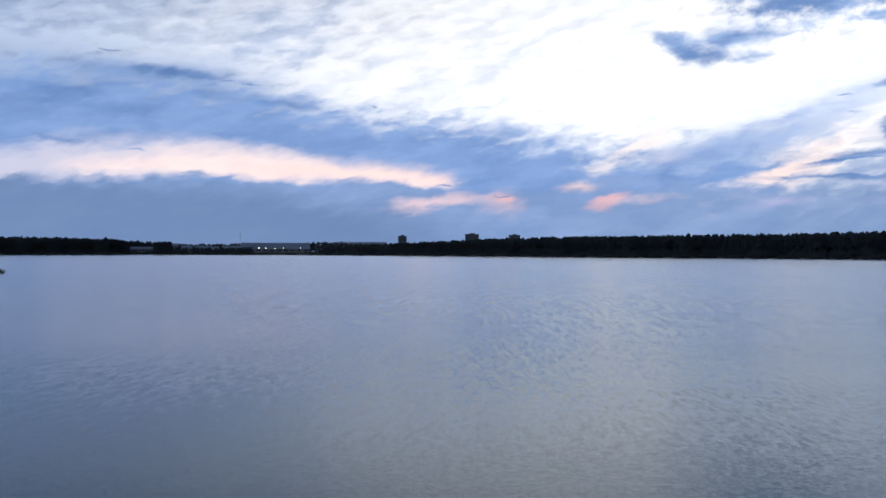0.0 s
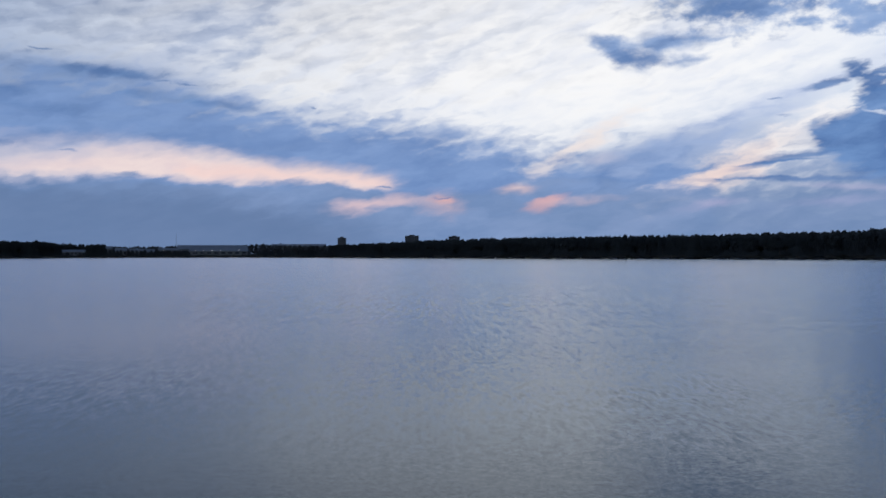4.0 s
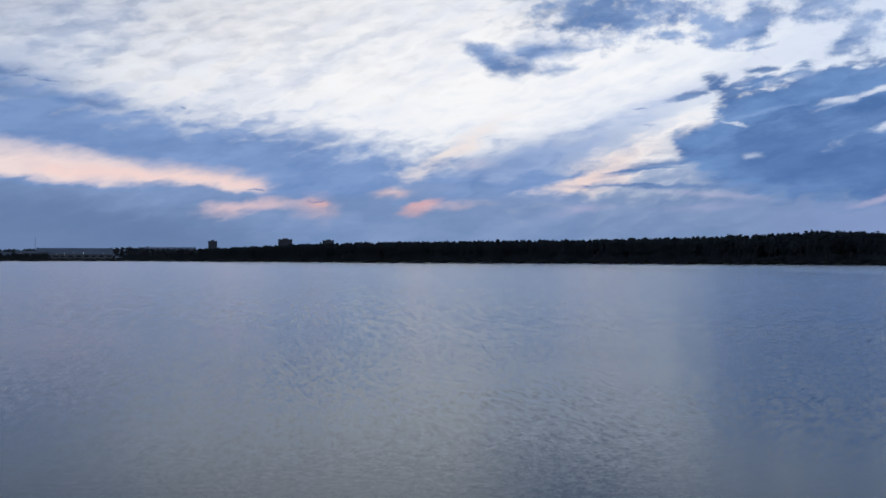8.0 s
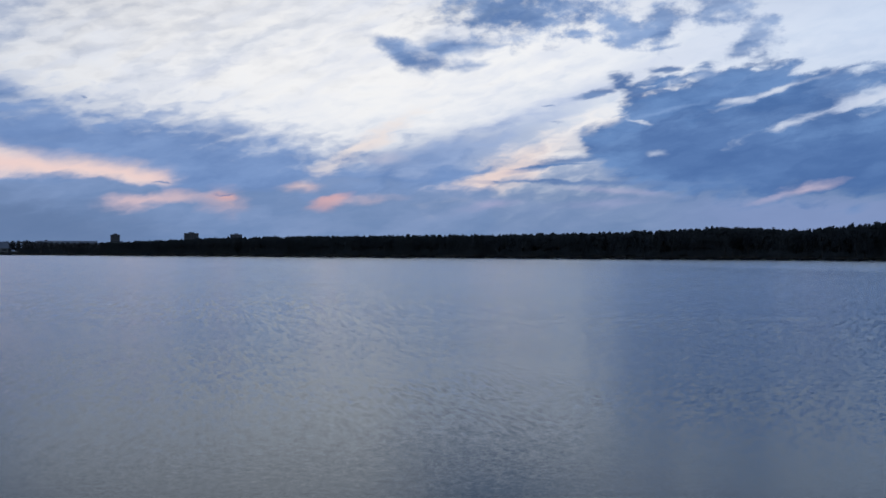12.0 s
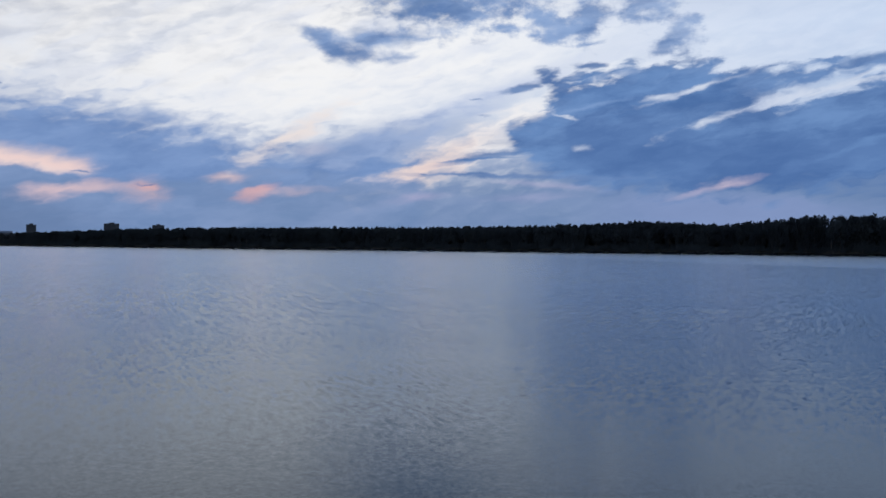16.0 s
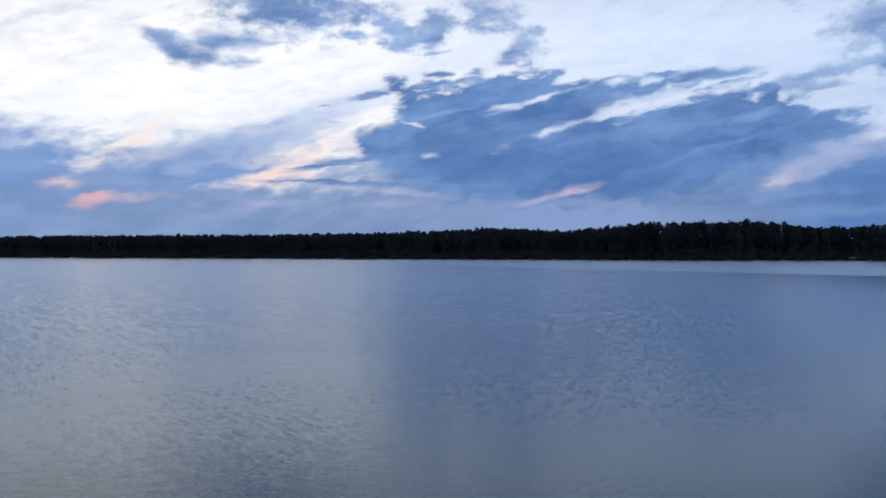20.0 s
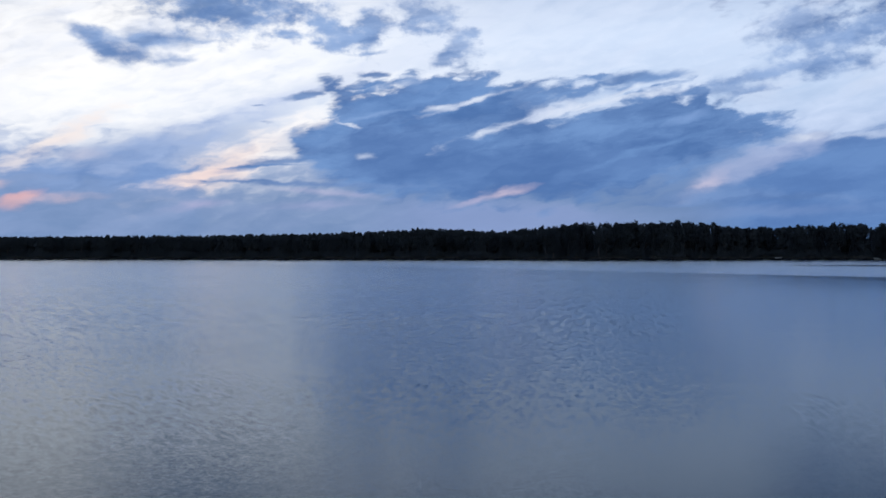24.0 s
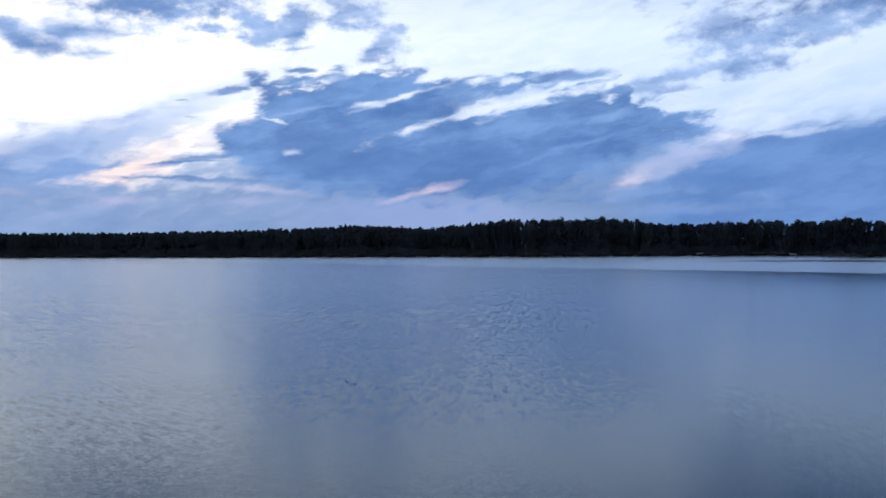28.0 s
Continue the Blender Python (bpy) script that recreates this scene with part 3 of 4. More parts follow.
# a wind line runs down the lee side: ruffled beyond it, glassy just inside it, and a glassy pool under the far bank
beyond_line = ramp_range(tree, place.outputs[0], 157.0, 163.0)
glassy = math_node(tree, "MULTIPLY", ramp_range(tree, place.outputs[0], 62.0, 165.0), math_node(tree, "MULTIPLY", inner, math_node(tree, "SUBTRACT", 1.0, beyond_line)))
pool = ramp_range(tree, vec_node(tree, "LENGTH", mapped(tree, wander, (300, 154, 0), 118, (70, 26, 1))), 0.45, 1.0, 0.0, 1.0)
glassy = math_node(tree, "MAXIMUM", math_node(tree, "MULTIPLY", glassy, 0.7), math_node(tree, "MULTIPLY", pool, 0.95))
# ripples: fine ones near by, wind streaks that lengthen farther out and run differently on the lee side
crests = mapped(tree, pos, turn=-18, scale=(1.1, 0.85, 1.0))
ripples = vec_node(tree, "ADD", slope(crests, 15.0, 3.0, 0.24, 0.7), slope(crests, 5.5, 3.0, 0.14, 0.8))
turned = ramp_range(tree, math_node(tree, "DIVIDE", place.outputs[0], math_node(tree, "MAXIMUM", place.outputs[1], 1.0)), 0.32, 0.6)


def weighed(vector, weight):
    node = tree.nodes.new("ShaderNodeVectorMath")
    node.operation = "SCALE"
    tree.links.new(vector, node.inputs[0])
    tree.links.new(weight, node.inputs["Scale"])
    return node.outputs[0]


for across, along, amount, near, full, far, gone in ((0.16, 0.7, 0.27, 16.0, 32.0, 55.0, 95.0), (0.32, 3.0, 0.32, 38.0, 70.0, 130.0, 240.0), (0.80, 14.0, 0.27, 100.0, 180.0, 500.0, 900.0)):
    train = blend(tree, turned, slope(mapped(tree, pos, turn=-4, scale=(across, along, 1.0)), 1.0, 2.0, amount), slope(mapped(tree, pos, turn=-44, scale=(across, along, 1.0)), 1.0, 2.0, amount))
    weight = math_node(tree, "MULTIPLY", ramp_range(tree, away_m, near, full), ramp_range(tree, away_m, far, gone, 0.0, 1.0))
    ripples = vec_node(tree, "ADD", ripples, weighed(train, weight))
scaled = tree.nodes.new("ShaderNodeVectorMath")
scaled.operation = "SCALE"
tree.links.new(ripples, scaled.inputs[0])
fade = math_node(tree, "MULTIPLY_ADD", ramp_range(tree, away_m, 90.0, 420.0), -0.35, 1.0)
sheltered = ramp_range(tree, math_node(tree, "DIVIDE", place.outputs[0], math_node(tree, "MAXIMUM", place.outputs[1], 1.0)), -0.3, 0.12, 1.0, 0.4)
swell = math_node(tree, "MULTIPLY", math_node(tree, "MULTIPLY", sheltered, math_node(tree, "MULTIPLY_ADD", lee, -0.72, 1.0)), ramp_range(tree, gust, 0.35, 0.65, 1.35, 0.55))
swell = math_node(tree, "MULTIPLY", swell, math_node(tree, "MULTIPLY_ADD", glassy, -0.85, 1.0))
tree.links.new(math_node(tree, "MULTIPLY", fade, swell), scaled.inputs["Scale"])
normal = vec_node(tree, "NORMALIZE", vec_node(tree, "ADD", scaled.outputs[0], (0.0, 0.0, 1.0)))
body = tree.nodes.new("ShaderNodeBsdfDiffuse")
body.inputs["Color"].default_value = (0.016, 0.055, 0.068, 1)
gloss = tree.nodes.new("ShaderNodeBsdfGlossy")
gloss.inputs["Color"].default_value = (0.79, 0.85, 0.91, 1)
tree.links.new(math_node(tree, "MULTIPLY_ADD", glassy, -0.10, math_node(tree, "MULTIPLY_ADD", beyond_line, 0.03, 0.162)), gloss.inputs["Roughness"])
fresnel = tree.nodes.new("ShaderNodeFresnel")
fresnel.inputs["IOR"].default_value = 1.333
mixed = tree.nodes.new("ShaderNodeMixShader")
for node in (gloss, fresnel):
    tree.links.new(normal, node.inputs["Normal"])
tree.links.new(fresnel.outputs[0], mixed.inputs[0])
tree.links.new(body.outputs[0], mixed.inputs[1])
tree.links.new(gloss.outputs[0], mixed.inputs[2])
tree.links.new(mixed.outputs[0], tree.nodes["Material Output"].inputs["Surface"])


# ---- plan ----
def at(az, d, z=0.0):
    return Vector((d * math.sin(radians(az)), d * math.cos(radians(az)), z))


SHORE_AZ = [-100, -80, -60, -40, -27, -18, -9, 0, 9, 18, 27, 36, 45, 54, 59, 61.5, 70, 82, 100]
SHORE_D = [60, 260, 620, 900, 1074, 1172, 1074, 889, 737, 660, 590, 565, 540, 565, 570, 500, 385, 200, 60]


def shore(az):
    return float(np.interp(az, SHORE_AZ, SHORE_D)) * (1 + 0.012 * math.sin(az * 1.7) + 0.008 * math.sin(az * 4.3 + 1))


def land(az, beyond):
    """Height of the far land, by the distance behind the water's edge."""
    return float(np.interp(beyond, [0, 0.6, 2, 8, 40, 150, 600], [-0.15, 0.35, 0.7, 1.0, 1.6, 2.2, 3.0])) + 0.25 * math.sin(az * 2.3) * min(1, max(0, beyond) / 20)


def part(name, bm, mat, parent=None, label=""):
    mesh = bpy.data.meshes.new(name)
    bm.to_mesh(mesh)
    bm.free()
    mesh.materials.append(mat)
    ob = new(name, mesh)
    if parent is not None:
        ob.parent = parent
    return tagged(ob, label)


def mesh_object(name, verts, faces, mat, parent=None, smooth=False):
    mesh = bpy.data.meshes.new(name)
    mesh.from_pydata([tuple(v) for v in verts], [], faces)
    mesh.materials.append(mat)
    if smooth:
        mesh.polygons.foreach_set("use_smooth", [True] * len(mesh.polygons))
    mesh.update()
    ob = new(name, mesh)
    if parent is not None:
        ob.parent = parent
    return ob


def build_ground():
    azs = [-180 + 6 * i for i in range(24)] + [-36 + 0.5 * i for i in range(224)] + [76 + 5 * i for i in range(21)]
    azs = sorted(set(a for a in azs if a < 180))
    verts, faces = [(0, 0, 2.9)], []
    rings = 19
    for az in azs:
        d = shore(az) if -100 < az < 100 else 60
        lake = float(np.interp(abs(az), [78, 96], [1, 0]))
        rs = [3, 6, 9, 11, 13, 17, d - 40, d - 10, d - 1, d, d + 0.6, d + 2, d + 8, d + 40, d + 150, d + 600, 2400, 3600, 4900]
        for i, r in enumerate(rs):
            if i < 6:
                z = [2.9, 2.7, 1.2, 0.1, -0.7, -1.6][i]
            elif i < 9:
                z = [-2.5, -1.2, -0.35][i - 6]
            else:
                z = land(az, r - d)
            z = 2.9 + (z - 2.9) * lake
            verts.append(tuple(at(az, r, z)))
    n = len(azs)
    for i in range(n):
        j = (i + 1) % n
        faces.append((0, 1 + j * rings, 1 + i * rings))
        for k in range(rings - 1):
            a, b = 1 + i * rings + k, 1 + j * rings + k
            faces.append((a, b, b + 1, a + 1))
    ob = mesh_object("ground", verts, faces, GRASS, smooth=True)
    return tagged(ob, "dark grassy lake shore and flat land behind it", "ground", kind="structure")


def build_water():
    verts, faces = [(0, 0, 0)], []
    for i in range(120):
        verts.append(tuple(at(i * 3, 1500)))
    for i in range(120):
        faces.append((0, 1 + (i + 1) % 120, 1 + i))
    ob = mesh_object("water", verts, faces, WATER)
    return tagged(ob, "calm grey-blue lake water with small ripples", "water", kind="structure")


ground = build_ground()
water = build_water()


# ---- trees ----
def leaf_cloud(rng, centres, sizes, count, leaf):
    """Many small leaf sprays over the skins of a few lobes."""
    pick = rng.integers(0, len(centres), count)
    u = rng.normal(size=(count, 3))
    u /= np.linalg.norm(u, axis=1)[:, None]
    c = centres[pick] + u * sizes[pick] * rng.uniform(0.55, 1.08, (count, 1))
    a = rng.normal(size=(count, 3))
    a /= np.linalg.norm(a, axis=1)[:, None]
    b = np.cross(a, rng.normal(size=(count, 3)))
    b /= np.linalg.norm(b, axis=1)[:, None]
    s = leaf * rng.uniform(0.5, 1.3, (count, 1))
    v = np.stack([c - a * s, c - b * s * 0.55, c + a * s, c + b * s * 0.55], 1).reshape(-1, 3)
    return v


def quads(n):
    return [(4 * i, 4 * i + 1, 4 * i + 2, 4 * i + 3) for i in range(n)]


def broad_crown(rng, tall, count, leaf=0.34, low=0.14):
    n = int(rng.integers(7, 11))
    wide = tall * rng.uniform(0.17, 0.25)
    zs = rng.uniform(low, 0.84, n) * tall
    ang = rng.uniform(0, 6.28, n)
    rad = wide * rng.uniform(0.1, 0.75, n) * (1.25 - zs / tall)
    centres = np.stack([np.cos(ang) * rad, np.sin(ang) * rad, zs], 1)
    sizes = np.stack([wide * rng.uniform(0.4, 0.75, n)] * 2 + [tall * rng.uniform(0.09, 0.16, n)], 1)
    centres = np.vstack([centres, [[0, 0, tall * 0.86]]])
    sizes = np.vstack([sizes, [[wide * 0.4, wide * 0.4, tall * 0.12]]])
    return leaf_cloud(rng, centres, sizes, count, leaf)


def spire_crown(rng, tall, count, leaf=0.32):
    z = tall * (0.16 + 0.84 * rng.uniform(0, 1, count) ** 1.25)
    reach = (tall - z) * 0.24 + 0.22
    layer = 0.6 + 0.4 * np.abs(np.sin(z * 2.1))
    ang = rng.uniform(0, 6.28, count)
    r = reach * layer * rng.uniform(0.35, 1.05, count)
    c = np.stack([np.cos(ang) * r, np.sin(ang) * r, z - 0.25 * r], 1)
    out_dir = np.stack([np.cos(ang), np.sin(ang), -0.35 + 0 * ang], 1)
    side = np.stack([-np.sin(ang), np.cos(ang), rng.uniform(-0.4, 0.4, count)], 1)
    s = leaf * rng.uniform(0.5, 1.2, (count, 1))
    return np.stack([c - out_dir * s, c - side * s * 0.5, c + out_dir * s, c + side * s * 0.5], 1).reshape(-1, 3)


def stem(rng, tall, girth, limbs):
    """A tapered trunk with a few rising limbs."""
    verts, faces = [], []

    def tube(points, radii):
        base = len(verts)
        for p, r in zip(points, radii):
            for k in range(6):
                verts.append((p[0] + r * math.cos(k * math.pi / 3), p[1] + r * math.sin(k * math.pi / 3), p[2]))
        for i in range(len(points) - 1):
            for k in range(6):
                a, b = base + i * 6 + k, base + i * 6 + (k + 1) % 6
                faces.append((a, b, b + 6, a + 6))

    tube([(0, 0, -0.4), (0, 0, tall * 0.12), (rng.uniform(-0.2, 0.2), rng.uniform(-0.2, 0.2), tall * 0.5), (0, 0, tall * 0.93)],
         [girth * 1.35, girth, girth * 0.6, girth * 0.12])
    for _ in range(limbs):
        a, z = rng.uniform(0, 6.28), rng.uniform(0.3, 0.6) * tall
        r, up = tall * rng.uniform(0.1, 0.17), tall * rng.uniform(0.1, 0.2)
        tube([(0, 0, z), (math.cos(a) * r * 0.5, math.sin(a) * r * 0.5, z + up * 0.6), (math.cos(a) * r, math.sin(a) * r, z + up)],
             [girth * 0.4, girth * 0.25, girth * 0.08])
    return verts, faces


def make_tree(kind, seed, count=3200):
    rng = np.random.default_rng(seed)
    tall = 16.0
    root = new("spruce_tree" if kind == "spire" else "birch_tree" if kind == "birch" else "alder_tree")
    girth = {"spire": 0.17, "birch": 0.14, "alder": 0.2}[kind]
    v, f = stem(rng, tall, girth, 0 if kind == "spire" else 6)
    mesh_object("trunk", v, f, BARK, root)
    crown = spire_crown(rng, tall, count) if kind == "spire" else broad_crown(rng, tall, count)
    mesh_object("crown", crown, quads(len(crown) // 4), NEEDLE if kind == "spire" else LEAF, root)
    words = {"spire": "dark narrow spruce standing in the lakeside wood", "birch": "slim birch with a loose dark green crown at dusk",
             "alder": "broad dark green alder behind the reedy shore"}[kind]
    return tagged(root, words, "tree", "trees along the far shore")


# skyline of the wood: bearing and height above the level line, in degrees
SKY_AZ = [-36, -26, -21, -18, -16, -12, -7, -3, 0, 3, 7, 13, 19, 24, 29, 31, 33, 35.9, 37.5, 40.4, 42.1, 47.1, 49.7, 51.6, 54, 56.6, 58.7, 61.3, 63, 70]
SKY_EL = [0.08 + e for e in (0.85, 0.75, 0.68, 0.55, 0.45, 0.38, 0.32, 0.42, 0.56, 0.72, 0.82, 0.92, 0.98, 1.05, 1.2, 1.3, 1.45, 1.3, 1.25, 1.55, 1.75, 1.8, 1.65, 1.35, 1.45, 1.62, 1.42, 1.6, 1.4, 1.4)]


def skyline(az, d):
    """Top of the wood, in metres over the water, at that distance."""
    left = 2.0 if az < -12 else 1.0
    hump = 1 + 0.06 * left * noise.noise((az * 0.9, 4.0, 0)) + 0.06 * left * noise.noise((az * 2.7, 9.0, 0))
    return 4.5 + d * math.tan(radians(float(np.interp(az, SKY_AZ, SKY_EL)) * hump))


random.seed(11)
rng = np.random.default_rng(5)
protos = [make_tree("alder", s) for s in range(5)] + [make_tree("birch", s) for s in range(20, 24)] + [make_tree("spire", s) for s in range(40, 44)]
used = set()


def plant(az, beyond, k, tall):
    d = shore(az) + beyond
    m = Matrix.Translation(at(az, d, land(az, beyond) - 0.1)) @ Matrix.Rotation(random.uniform(0, 6.28), 4, "Z")
    s = tall / 16.0
    m = m @ Matrix.Diagonal((s * random.uniform(0.9, 1.2), s * random.uniform(0.9, 1.2), s, 1))
    if k in used:
        return copy_thing(protos[k], m)
    used.add(k)
    protos[k].matrix_basis = m
    return protos[k]


az = -28.0
while az < 66:
    d = shore(az)
    beyond = random.uniform(9, 26)
    town = -16 < az < -3.2
    top = (skyline(az, d + beyond) - land(az, beyond)) * (0.5 if town else 1.0)
    spiky = az > 27
    k = random.choice((9, 10, 11, 12)) if random.random() < (0.4 if az > 39 else 0.2 if spiky else 0.06) else random.randrange(0, 9)
    tall = top * (random.uniform(0.70, 0.86) if k > 8 else random.uniform(0.72, 0.98))
    for i in range(len(protos)):
        if i not in used:
            k = i
            break
    if not -18.4 < az < -16.9 and not -11.4 < az < -7.4:
        plant(az, beyond, k, max(4.0, tall))
    az += math.degrees(4.3 / d)


def build_wood():
    """The rest of the wood, row behind row."""
    parts = []
    for row, behind in enumerate((22, 32, 44, 60, 82, 115)):
        az = -32.0
        while az < 68:
            b = behind + rng.uniform(-5, 5)
            d = shore(az) + b
            town = -16 < az < -3.2
            if not (-18.4 < az < -16.9 and b < 60) and not -11.4 < az < -7.4 and not (town and (row > 1 or rng.uniform() < 0.3)):
                tall = (skyline(az, d) - land(az, b)) * rng.uniform(0.9, 1.01)
                if town:
                    tall *= 0.55
                spire = rng.uniform() < (0.45 if az > 39 else 0.2 if az > 27 else 0.05)
                v = spire_crown(rng, tall * 0.93, 420, 0.55) if spire else broad_crown(rng, tall, 440, 1.1, 0.0)
                parts.append(v + np.array(at(az, d, land(az, b))))
                if row in (1, 3):
                    low = leaf_cloud(rng, rng.uniform((-3.5, -3.5, 0.5), (3.5, 3.5, 0.4 * tall), (4, 3)), np.full((4, 3), 2.4), 90, 1.0)
                    parts.append(low + np.array(at(az, d, land(az, b))))
            az += math.degrees(4.4 / d) * rng.uniform(0.7, 1.3)
    v = np.vstack(parts)
    ob = mesh_object("woodland", v, quads(len(v) // 4), LEAF)
    return tagged(ob, "dense dark mixed wood behind the shore", "woodland", kind="stuff")


build_wood()


def build_far_trees():
    """Tree rows behind the lakeside halls of the town."""
    parts = []
    for behind in (260, 300, 345):
        az = -19.0
        while az < -1.0:
            b = behind + rng.uniform(-15, 15)
            d = shore(az) + b
            tall = 4.5 + d * math.tan(radians(0.44 + 0.12 * noise.noise((az * 0.8, behind, 0)) + (0.14 if -8.2 < az < -5.8 else 0))) - land(az, b)
            v = broad_crown(rng, tall * rng.uniform(0.8, 1.05), 120, 1.4)
            parts.append(v * np.array((1.4, 1.4, 1)) + np.array(at(az, d, land(az, b))))
            az += math.degrees(6.0 / d) * rng.uniform(0.7, 1.3)
    v = np.vstack(parts)
    return tagged(mesh_object("far_trees", v, quads(len(v) // 4), HAZED_LEAF), "far dark tree rows behind the town halls", "woodland", kind="stuff")


build_far_trees()


def build_bushes():
    parts = []
    az = -30.0
    while az < 67:
        b = rng.uniform(3, 12)
        d = shore(az) + b
        tall = rng.uniform(2.0, 6.0) * (0.5 if -11.4 < az < -7.4 else 1.0)
        n = 5
        centres = np.stack([rng.normal(0, tall * 0.4, n), rng.normal(0, tall * 0.4, n), rng.uniform(0.2, 0.7, n) * tall], 1)
        sizes = np.full((n, 3), tall * 0.35)
        parts.append(leaf_cloud(rng, centres, sizes, 200, 0.4) + np.array(at(az, d, land(az, b))))
        az += math.degrees(2.2 / d)
    v = np.vstack(parts)
    return tagged(mesh_object("undergrowth", v, quads(len(v) // 4), LEAF), "low dark willow scrub along the bank", "bushes", kind="stuff")


build_bushes()


def blades(rng, places, low, high, width, lean=0.25):
    n = len(places)
    a = rng.uniform(0, 6.28, n)
    side = np.stack([np.cos(a), np.sin(a), 0 * a], 1) * (width * rng.uniform(0.6, 1.3, (n, 1)))
    tip = places + np.stack([rng.normal(0, lean, n), rng.normal(0, lean, n), rng.uniform(low, high, n)], 1)
    return np.stack([places - side, places + side, tip + side * 0.2, tip - side * 0.2], 1).reshape(-1, 3)


def build_reeds():
    places = []
    az = -30.0
    while az < 67:
        d = shore(az)
        if math.sin(az * 1.9) + 0.6 * math.sin(az * 5.1 + 2) > -0.9:
            for _ in range(26):
                b = rng.uniform(1.2, 7)
                places.append(at(az + math.degrees(rng.uniform(-1, 1) / d), d + b, max(-0.1, land(az, b) - 0.05)))
        az += math.degrees(1.6 / d)
    v = blades(rng, np.array(places), 0.9, 2.2, 0.12)
    return tagged(mesh_object("reed_belt", v, quads(len(v) // 4), REED), "grey-green reeds along the water's edge", "reeds", kind="stuff")


build_reeds()


def build_bank():
    """The dark edge of the shore, a low broken step with painted-in shade."""
    verts, faces = [], []
    az, n = -31.0, 0
    while az < 68:
        d = shore(az) - 0.3
        h = 1.15 + 0.35 * noise.noise((az * 9, 0, 0)) + 0.2 * noise.noise((az * 31, 3, 0))
        for back, z in ((0, -0.3), (0.1, h * 0.8), (0.5, h), (2.5, h - 0.1), (2.6, -0.3)):
            verts.append(tuple(at(az, d + back + 0.3 * noise.noise((az * 14, 7, 0)), z)))
        if n:
            for k in range(4):
                a, b = (n - 1) * 5 + k, n * 5 + k
                faces.append((a, b, b + 1, a + 1))
        n += 1
        az += 0.06
    ob = mesh_object("bank", verts, faces, SHADED_MUD)
    return tagged(ob, "low muddy bank along the water's edge, painted black for shade", "bank", kind="structure")


build_bank()


# ---- reed islet off the near side ----
def build_islet():
    root = new("reed_islet")
    root.location = at(-26.55, 214)
    bm = bmesh.new()
    bmesh.ops.create_icosphere(bm, subdivisions=3, radius=1.0)
    for v in bm.verts:
        wob = noise.noise(v.co * 1.7)
        v.co = Vector((v.co.x * (7.3 + wob), v.co.y * (3.0 + wob), v.co.z * 0.4 + 0.1 * wob))
    part("mound", bm, GRASS, root)
    r = np.random.default_rng(3)
    n = 2600
    a, q = r.uniform(0, 6.28, n), np.sqrt(r.uniform(0, 1, n))
    pts = np.stack([np.cos(a) * q * 7.2, np.sin(a) * q * 2.9, 0.25 - 0.25 * q], 1)
    v = blades(r, pts, 1.0, 2.0, 0.06, 0.25)
    v[:, 2] *= np.repeat(1.1 - 0.75 * q ** 2, 4)
    mesh_object("reeds", v, quads(n), REED, root)
    return tagged(root, "small dark reed-grown islet lying in the lake", "islet")


build_islet()


# ---- town on the far shore ----
def box(bm, x0, x1, y0, y1, z0, z1):
    m = Matrix.Translation(((x0 + x1) / 2, (y0 + y1) / 2, (z0 + z1) / 2)) @ Matrix.Diagonal((x1 - x0, y1 - y0, z1 - z0, 1))
    bmesh.ops.create_cube(bm, size=1.0, matrix=m)


def boxed(name, dims, mat, parent, label=""):
    bm = bmesh.new()
    box(bm, *dims)
    return part(name, bm, mat, parent, label)


def facing(root, az, d, z):
    root.matrix_basis = Matrix.Translation(at(az, d, z)) @ Matrix.Rotation(-radians(az), 4, "Z")


def tower_block(az, d, width, tall, storeys, label):
    root = new("apartment_block")
    boxed("wall", (-width / 2, width / 2, 0, 14, 0, tall), PANEL, root)
    boxed("roof", (-width / 2 - 0.3, width / 2 + 0.3, -0.3, 14.3, tall, tall + 0.6), HAZED_SHEET, root)
    boxed("lift_housing", (-width * 0.18, width * 0.2, 4, 10, tall + 0.6, tall + 3.0), PANEL, root)
    step = tall / storeys
    for s in range(storeys):
        for c in range(6):
            x = -width / 2 + width * (c + 0.5) / 6
            boxed("window", (x - width * 0.055, x + width * 0.055, -0.06, 0.05, s * step + 0.9, s * step + 2.3), WINDOW, root)
    facing(root, az, d, 2.5)
    return tagged(root, label, "building", "town buildings")


def hall(az, d, width, depth, wall, ridge, label, windows=10, name="warehouse"):
    root = new(name)
    boxed("wall", (-width / 2, width / 2, 0, depth, 0, wall), PLASTER, root)
    bm = bmesh.new()
    pts = [(-width / 2 - 0.6, -0.6, wall), (width / 2 + 0.6, -0.6, wall), (width / 2 + 0.6, depth + 0.6, wall), (-width / 2 - 0.6, depth + 0.6, wall),
           (-width / 2 - 0.6, depth / 2, ridge), (width / 2 + 0.6, depth / 2, ridge)]
    vs = [bm.verts.new(p) for p in pts]
    for f in ((0, 1, 5, 4), (2, 3, 4, 5), (0, 4, 3), (1, 2, 5), (3, 2, 1, 0)):
        bm.faces.new([vs[i] for i in f])
    part("roof", bm, HAZED_SHEET, root)
    for i in range(windows):
        x = -width / 2 + width * (i + 0.5) / windows
        boxed("window", (x - width / windows * 0.3, x + width / windows * 0.3, -0.06, 0.05, wall * 0.45, wall * 0.75), WINDOW, root)
    facing(root, az, d, 2.0)
    return tagged(root, label, "building", "town buildings")


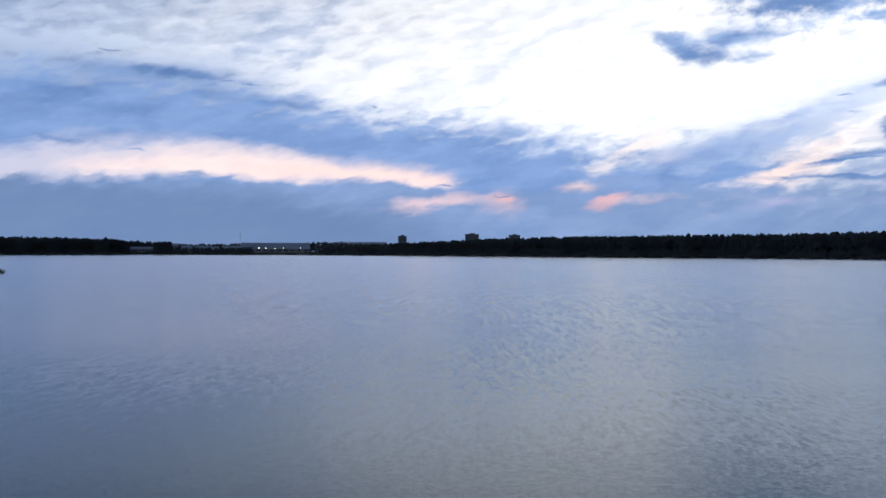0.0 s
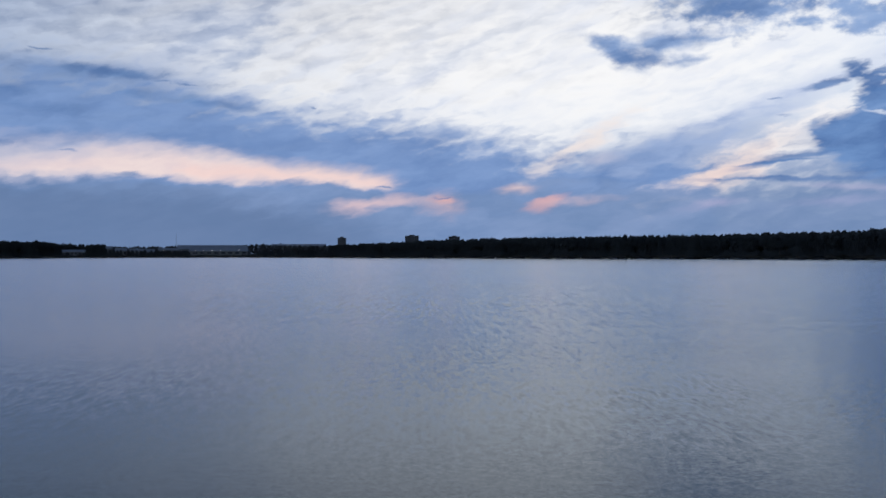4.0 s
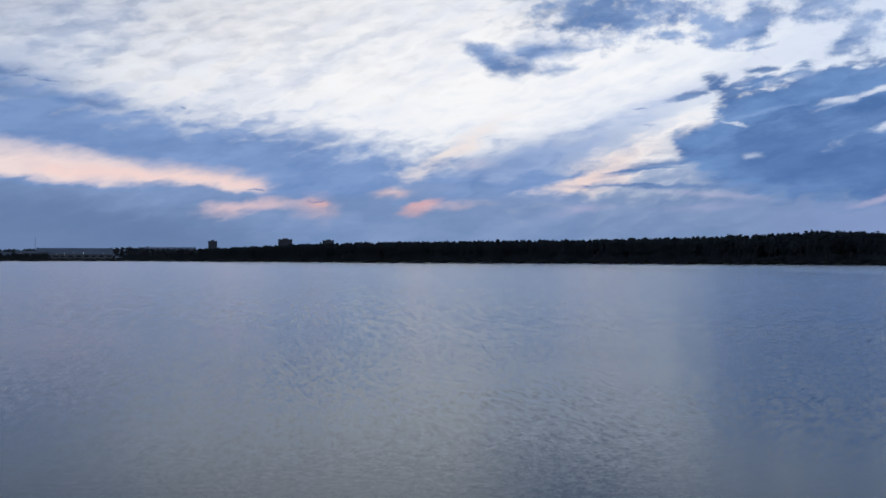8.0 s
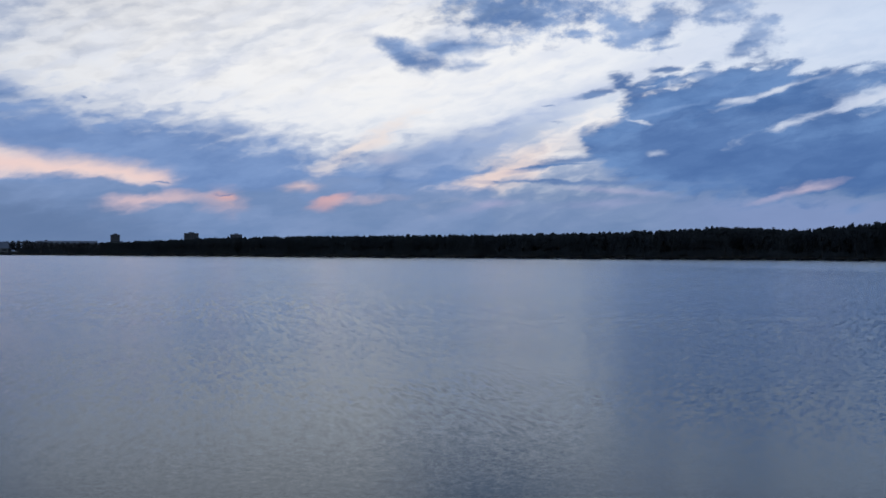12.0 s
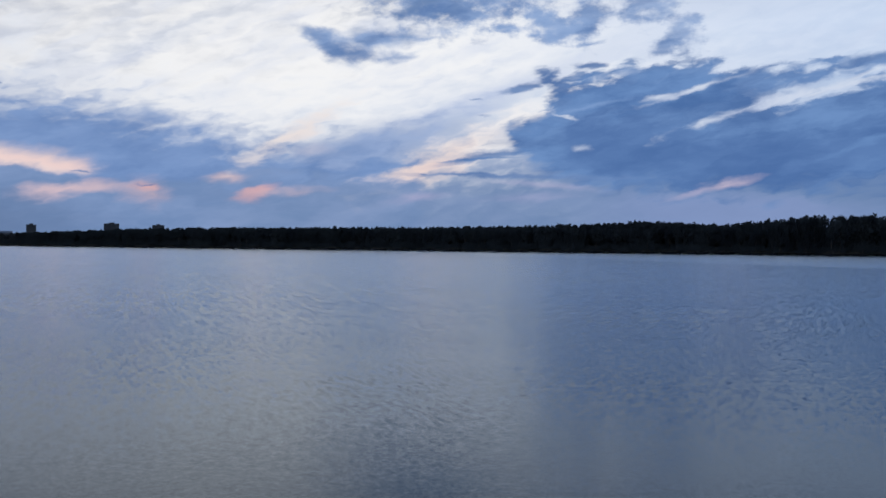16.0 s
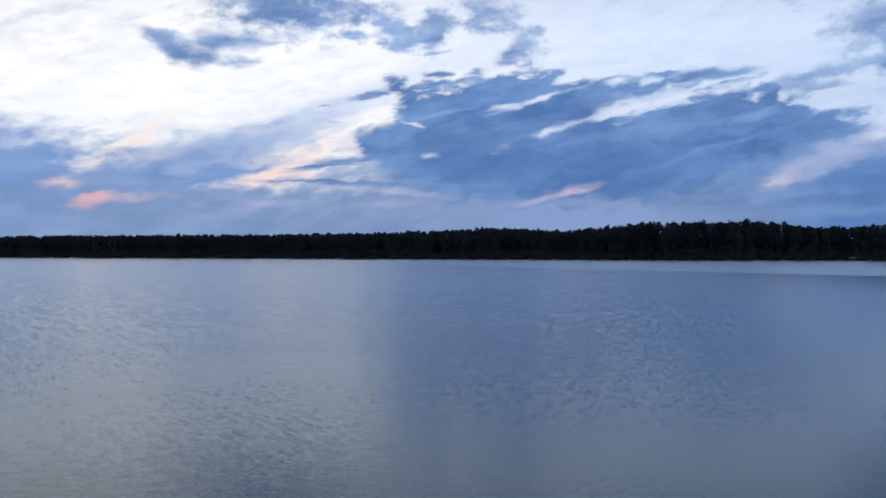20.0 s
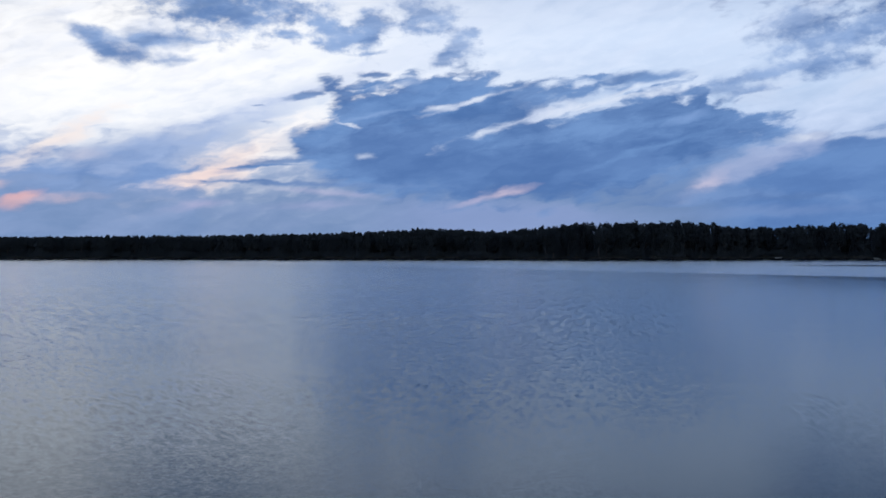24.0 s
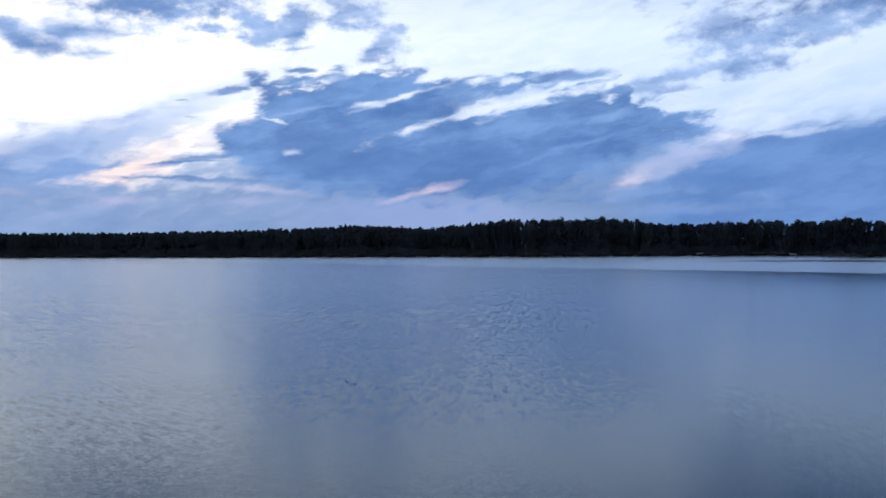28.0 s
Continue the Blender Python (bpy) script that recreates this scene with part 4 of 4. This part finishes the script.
def street_lamp(az, d, tall):
    root = new("street_lamp")
    bm = bmesh.new()
    bmesh.ops.create_cone(bm, cap_ends=True, segments=8, radius1=0.12, radius2=0.07, depth=tall, matrix=Matrix.Translation((0, 0, tall / 2)))
    part("pole", bm, STEEL, root)
    boxed("arm", (-0.05, 0.05, -1.2, 0.05, tall - 0.1, tall), STEEL, root)
    bm = bmesh.new()
    bmesh.ops.create_uvsphere(bm, u_segments=10, v_segments=6, radius=0.36, matrix=Matrix.Translation((0, -1.2, tall - 0.25)) @ Matrix.Diagonal((1, 1, 0.7, 1)))
    part("lamp_head", bm, GLOW, root, "lit white lamp head")
    facing(root, az, d, 2.0)
    return tagged(root, "lit street lamp in the far town", "street lamp", "town lamps")


tower_block(-2.45, 2200, 19.5, 37, 12, "dark square apartment block rising over the trees")
tower_block(1.75, 2500, 36, 47, 15, "long grey apartment block beyond the wood")
tower_block(4.3, 2700, 32, 48, 15, "far flat-topped block just over the treetops")
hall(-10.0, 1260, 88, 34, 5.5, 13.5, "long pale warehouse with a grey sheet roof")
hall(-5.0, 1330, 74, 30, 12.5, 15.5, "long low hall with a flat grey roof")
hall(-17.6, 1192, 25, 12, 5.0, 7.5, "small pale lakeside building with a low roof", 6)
for a, d, w, wall, ridge in ((-15.1, 1228, 13, 6.0, 9.5), (-14.2, 1240, 18, 6.5, 8.6), (-13.5, 1222, 10, 5.0, 8.4), (-12.5, 1250, 24, 7.0, 9.6), (-11.6, 1262, 12, 8.0, 11.0)):
    hall(a, d, w, 11, wall, ridge, "small grey town house with a pitched sheet roof", 3, "house")
hall(-15.9, 1235, 14, 12, 9.0, 12.0, "small grey house among the trees", 3, "house")
for a, d in ((-12.8, 1215), (-11.0, 1222), (-10.55, 1226), (-10.05, 1222), (-9.55, 1228), (-8.5, 1220), (-3.1, 1150)):
    street_lamp(a, d, 6.5)


def lattice_mast(az, d, tall):
    root = new("lattice_mast")
    half = 2.0

    def bar(bm, p, q, r):
        p, q = Vector(p), Vector(q)
        m = Matrix.Translation((p + q) / 2) @ (q - p).to_track_quat("Z", "Y").to_matrix().to_4x4()
        bmesh.ops.create_cone(bm, cap_ends=True, segments=5, radius1=r, radius2=r, depth=(q - p).length, matrix=m)

    corners = [(-1, -1), (1, -1), (1, 1), (-1, 1)]

    def corner(c, z):
        w = half * (1 - 0.85 * z / tall)
        return (corners[c][0] * w, corners[c][1] * w, z)

    for c in range(4):
        bm = bmesh.new()
        bar(bm, corner(c, 0), corner(c, tall), 0.15)
        part("leg", bm, STEEL, root)
    for i in range(10):
        bm = bmesh.new()
        for c in range(4):
            bar(bm, corner(c, tall * i / 10), corner((c + 1) % 4, tall * (i + 1) / 10), 0.12)
        part("brace", bm, STEEL, root)
    bm = bmesh.new()
    bar(bm, (0, 0, tall), (0, 0, tall + 5), 0.15)
    part("aerial", bm, STEEL, root)
    facing(root, az, d, 2.5)
    return tagged(root, "thin grey lattice mast far behind the town", "mast")


lattice_mast(-12.05, 2600, 50)


def rowing_boat(az, d):
    """A small pale boat drawn up at the bank."""
    root = new("rowing_boat")
    bm = bmesh.new()
    rings = []
    for i in range(9):
        t = i / 8
        x = -2.0 + 4.0 * t
        w = 0.75 * max(0.06, math.sin(math.pi * (0.18 + 0.82 * t)) ** 0.6)
        z = 0.55 + 0.25 * t * t
        rings.append([bm.verts.new(p) for p in ((x, -w, z), (x, -w * 0.75, 0.15), (x, 0, 0.02), (x, w * 0.75, 0.15), (x, w, z), (x, w * 0.9, z), (x, 0, 0.14), (x, -w * 0.9, z))])
    for a, b in zip(rings, rings[1:]):
        for k in range(8):
            bm.faces.new((a[k], a[(k + 1) % 8], b[(k + 1) % 8], b[k]))
    bm.faces.new(rings[0])
    bm.faces.new(rings[-1])
    part("hull", bm, BOAT, root)
    for x in (-0.8, 0.6):
        boxed("thwart", (x - 0.13, x + 0.13, -0.6, 0.6, 0.4, 0.44), BARK, root)
    root.matrix_basis = Matrix.Translation(at(az, d, 0.85)) @ Matrix.Rotation(radians(-az + 8), 4, "Z") @ Matrix.Rotation(radians(-14), 4, "X")
    return tagged(root, "small pale boat lying on the muddy bank", "boat")


rowing_boat(53.4, shore(53.4) + 0.9)


def sand_patch(az, half):
    """A bare pale slope in the reeds."""
    bm = bmesh.new()
    bmesh.ops.create_icosphere(bm, subdivisions=3, radius=1.0)
    for v in bm.verts:
        v.co = Vector((v.co.x * (half + noise.noise(v.co * 2)), v.co.y * 2.5, v.co.z * (0.9 + 0.2 * noise.noise(v.co * 3))))
    ob = part("sand_bank", bm, SAND)
    ob.matrix_basis = Matrix.Translation(at(az, shore(az) + 2.6, 0.5)) @ Matrix.Rotation(-radians(az), 4, "Z")
    return tagged(ob, "bare pale sandy slope in the reedy bank", "sand bank", kind="structure")


sand_patch(58.3, 4.0)
